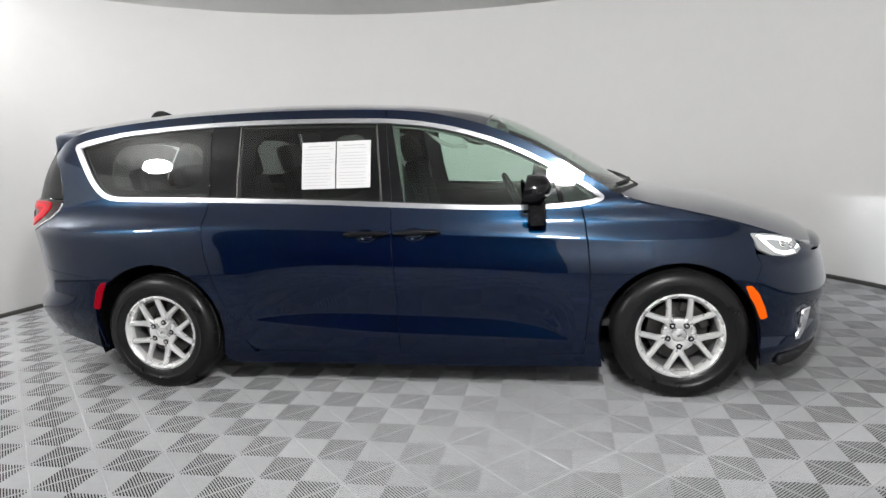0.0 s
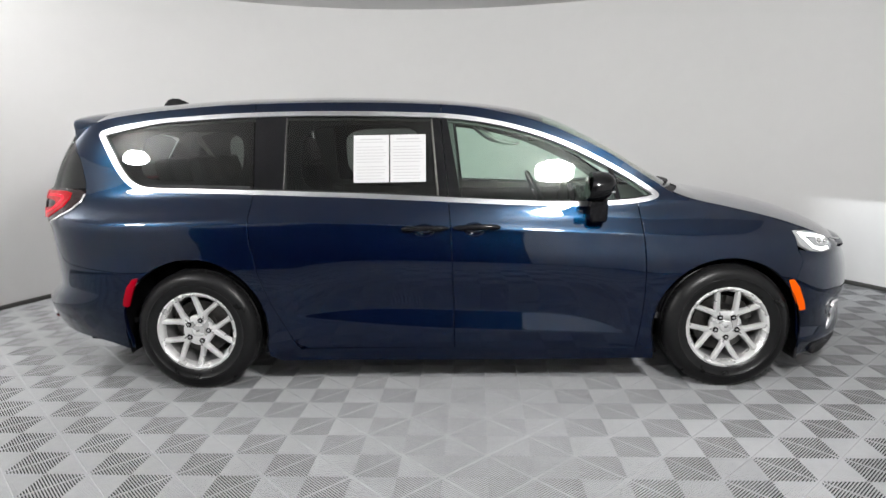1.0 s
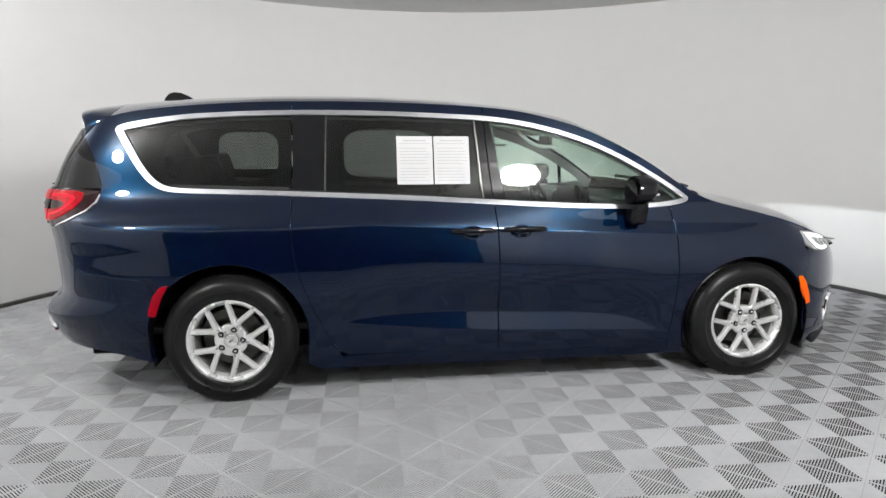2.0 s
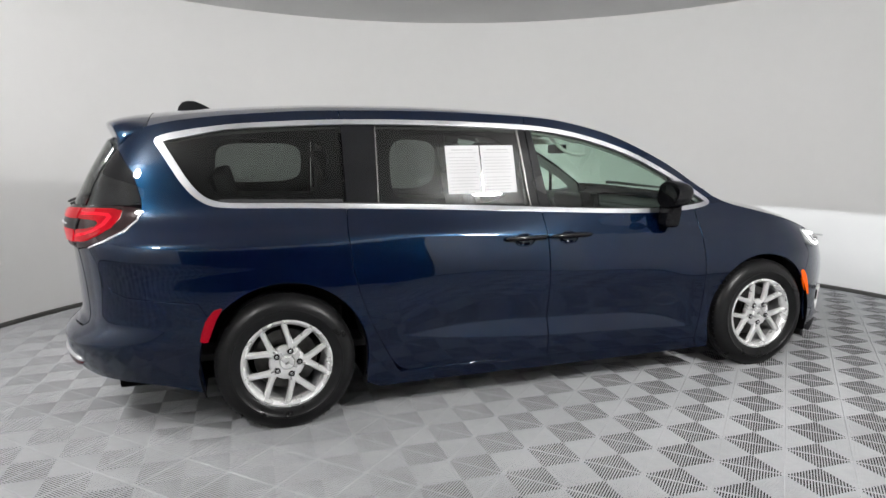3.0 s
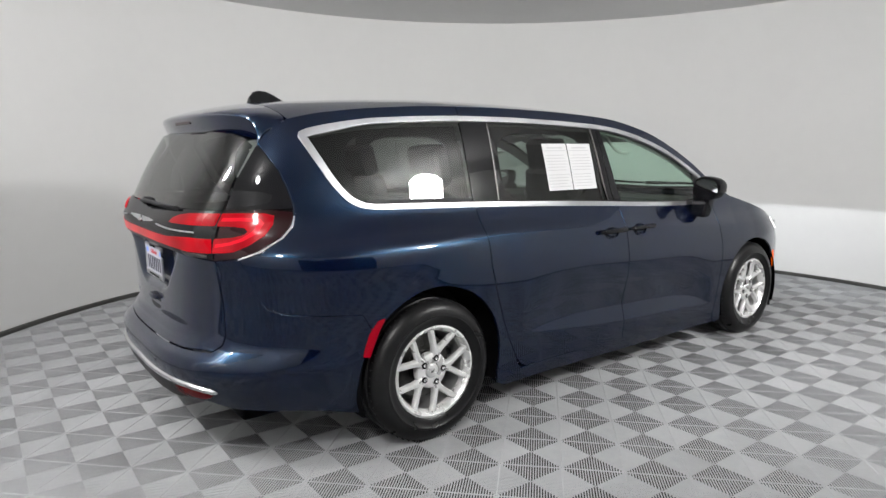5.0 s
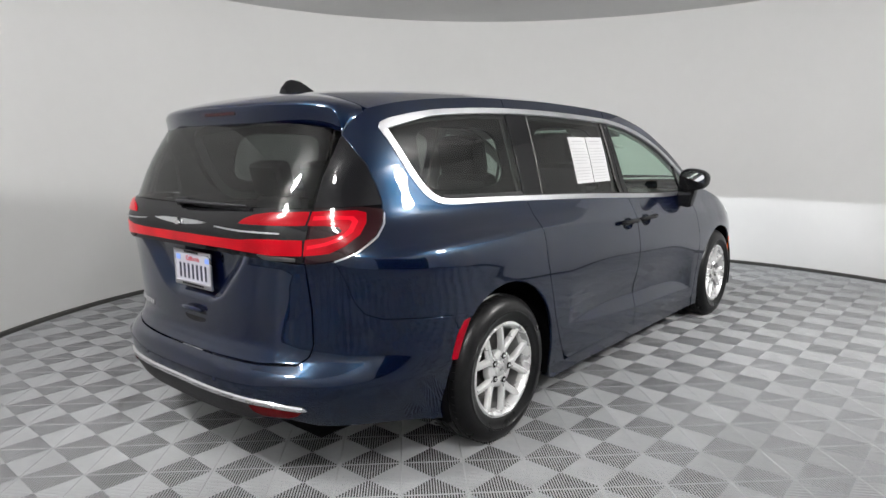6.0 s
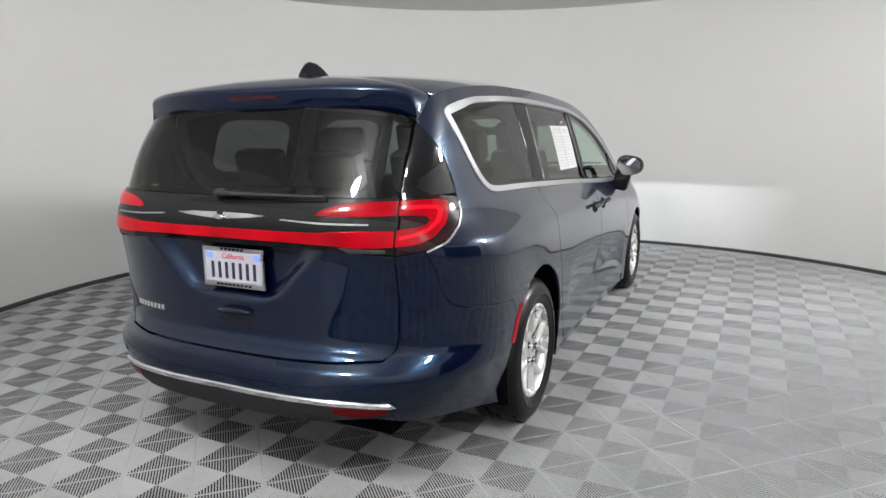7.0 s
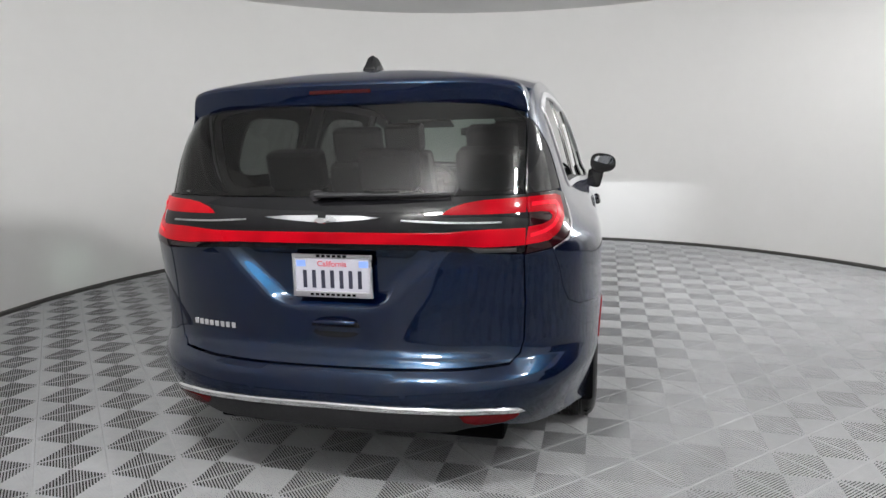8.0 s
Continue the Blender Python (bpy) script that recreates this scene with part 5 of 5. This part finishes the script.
for y in (-0.64, 0.64):
    pts = [(0.12 + 0.26 * t, y, 1.545 - 0.12 * t - 0.045 * math.sin(math.pi * t)) for t in (k / 8 for k in range(9))]
    part("grab_handle", bm_tube(pts, 0.011, 8), TRIM_LIGHT, van, "light grey grab handle")


def seat(x, y, w=0.50, back=0.66, z=0.62):
    b = bm_box((0.50, w, 0.16), (x + 0.10, y, z), 0.05)
    s = part("seat", b, SEAT, van, "black cloth seat")
    tilt = pose(0, 0, 0, 0, -14, 0)
    part("seat_back", bm_box((0.15, w * 0.96, back), Vector((x - 0.20, y, z + 0.06)) + tilt @ Vector((0, 0, back / 2)), 0.055, tilt, taper=(0.7, 0.82)), SEAT, s)
    topz = Vector((x - 0.20, y, z + 0.06)) + tilt @ Vector((0.0, 0, back + 0.10))
    part("headrest", bm_box((0.11, 0.29, 0.20), topz, 0.05, tilt), SEAT, s, "padded headrest")
    for d in (-0.06, 0.06):
        p0 = Vector((x - 0.20, y + d, z + 0.06)) + tilt @ Vector((0, 0, back - 0.03))
        p1 = Vector((x - 0.20, y + d, z + 0.06)) + tilt @ Vector((0, 0, back + 0.06))
        part("headrest_post", bm_tube([p0, p1], 0.007, 8), BRIGHT, s, "chrome post")
    part("seat_base", bm_box((0.40, w * 0.8, z - 0.46), (x + 0.08, y, (z - 0.08 + 0.40) / 2), 0.02), TRIM_DARK, s)


for y in (-0.40, 0.40):
    seat(0.20, y)
    seat(-0.78, y, 0.48, 0.62)
for y, w in ((-0.48, 0.42), (0.0, 0.40), (0.48, 0.42)):
    seat(-1.48, y, w, 0.46, 0.66)

# ---- notices behind the side window ----
def window_sheet(u0, u1):
    z1, z0 = 1.487, 1.214
    ob = panel("notice_sheet", [(u0, z0), (u1, z0), (u1, z1), (u0, z1)], PAPER, None, lift=-0.0105, thick=0.0008, curl=0.0002, step=0.05)
    tagged(ob, "white printed paper notice stuck to the side window", "notice", "window notices")
    rng = random.Random(int(u0 * 1000))
    w = u1 - u0
    z = z1 - 0.022
    k = 0
    while z > z0 + 0.02:
        big = k in (0,)
        h = 0.006 if big else 0.0035
        a = u0 + w * (0.18 if big else 0.08)
        c = u0 + w * (0.82 if big else rng.uniform(0.78, 0.94))
        panel("print_line", [(a, z - h), (c, z - h), (c, z), (a, z)], INK, ob, lift=-0.0098, thick=0.0004, curl=0.0001, step=0.06)
        z -= 0.0175 if k not in (1, 7) else 0.027
        k += 1


window_sheet(-0.600, -0.392)
window_sheet(-0.384, -0.176)

# ---- beams of the headlamps ----
for sd in (-1, 1):
    src = Vector((2.205, sd * 0.775, 0.834))
    ld = bpy.data.lights.new("headlamp_beam", "SPOT")
    ld.energy, ld.spot_size, ld.spot_blend, ld.shadow_soft_size, ld.color = 62.0, radians(96), 1.0, 0.0006, (0.93, 0.97, 1.0)
    lo = new("headlamp_beam", ld)
    lo.parent = van
    lo.matrix_local = look(src, src + Vector((1, sd * 0.05, -0.03)))
    # unseen shutter added over the lamp to cut its beam off at the top
    b = bmesh.new()
    fan = [(src.x + 0.036 * math.cos(a), src.y + 0.036 * math.sin(a)) for a in (radians(-95 + 190 * k / 16) for k in range(17))]
    lo_v, hi_v = [b.verts.new((x, y, src.z - 0.0006)) for x, y in fan], [b.verts.new((x, y, src.z + 0.006)) for x, y in fan]
    c0, c1 = b.verts.new((src.x - 0.01, src.y, src.z + 0.003)), b.verts.new((src.x - 0.01, src.y, src.z + 0.007))
    for k in range(16):
        b.faces.new((lo_v[k], lo_v[k + 1], hi_v[k + 1], hi_v[k]))
        b.faces.new((c0, lo_v[k + 1], lo_v[k]))
        b.faces.new((c1, hi_v[k], hi_v[k + 1]))
    part("beam_shutter", b, LENS, van, "thin shutter added to cut the beam off", smooth=False)

# ---- floor tiles ----
PITCH, CELL = 0.0119, 0.20
TURN = Matrix.Rotation(radians(-1.0), 4, "Z")
LX, LY = 0.172, 0.018


def tile_data(i0, j0):
    """Ribs of the four fields of a tile, in its own metres: their direction turns from field to field."""
    verts, faces = [], []

    def bar(c, d, s, o, w, l, z1):
        """A rib with chamfered top: o is its distance from the field's diagonal, w its half width."""
        k = len(verts)
        for dw, z in ((-w, -0.0039), (-w, z1 - 0.0009), (-w * 0.70, z1), (w * 0.70, z1), (w, z1 - 0.0009), (w, -0.0039)):
            q = o + dw
            e = l - abs(q) if l else 0.0
            a, b = c + s * q - d * e, c + s * q + d * e
            verts.extend([(a.x, a.y, z), (b.x, b.y, z)])
        for n in range(5):
            faces.append((k + 2 * n, k + 2 * n + 1, k + 2 * n + 3, k + 2 * n + 2)[::-1])
    r = CELL * math.sqrt(0.5)
    for di in (0, 1):
        for dj in (0, 1):
            c = Vector(((di - 0.5) * CELL, (dj - 0.5) * CELL))
            odd = (i0 + di + j0 + dj) % 2 != 0
            d = Vector((1, -1)).normalized() if odd else Vector((1, 1)).normalized()
            s = Vector((-d.y, d.x))
            n = int(r / PITCH)
            for k in range(-n, n + 1):
                if r - abs(k * PITCH) > 0.006:
                    bar(c, d, s, k * PITCH, 0.0027, r, 0.0)
            bar(c, s, -d, 0.0, 0.0024, r, 0.0002)
    return verts, faces


base = {}
for odd in (0, 1):
    vs, fs = tile_data(0, odd)
    me = bpy.data.meshes.new("floor_tile")
    me.from_pydata(vs, [], fs)
    me.materials.append(RIB)
    base[odd] = (me, vs, fs)
places = []
for a in range(-16, 17):
    for c in range(-16, 17):
        i0, j0 = 2 * a, 2 * c + 1
        p = TURN @ Vector((LX + (i0 + 1) * CELL, LY + (j0 + 1) * CELL, 0))
        d = p - ROOM
        if math.hypot(d.x, d.y) < wall_radius(math.atan2(d.y, d.x)) + 0.22:
            places.append((p, (i0 + j0) % 2))
# the stretch of floor beside and behind the van is laid tile by tile, the rest is one sheet
near = sorted(places, key=lambda q: (q[0] - Vector((-1.4, -2.2, 0))).length)
for p, odd in near[:300]:
    ob = new("floor_tile", base[odd][0])
    ob.parent = floor
    ob.matrix_local = Matrix.Translation(p) @ TURN
allv, allf = [], []
for p, odd in near[300:]:
    m = Matrix.Translation(p) @ TURN
    k = len(allv)
    allv += [tuple(m @ Vector(v)) for v in base[odd][1]]
    allf += [tuple(i + k for i in f) for f in base[odd][2]]
me = bpy.data.meshes.new("far_floor_tiles")
me.from_pydata(allv, [], allf)
me.materials.append(RIB)
far = new("far_floor_tiles", me)
far.parent = floor
tagged(far, "grey ribbed floor tiles", kind="stuff")
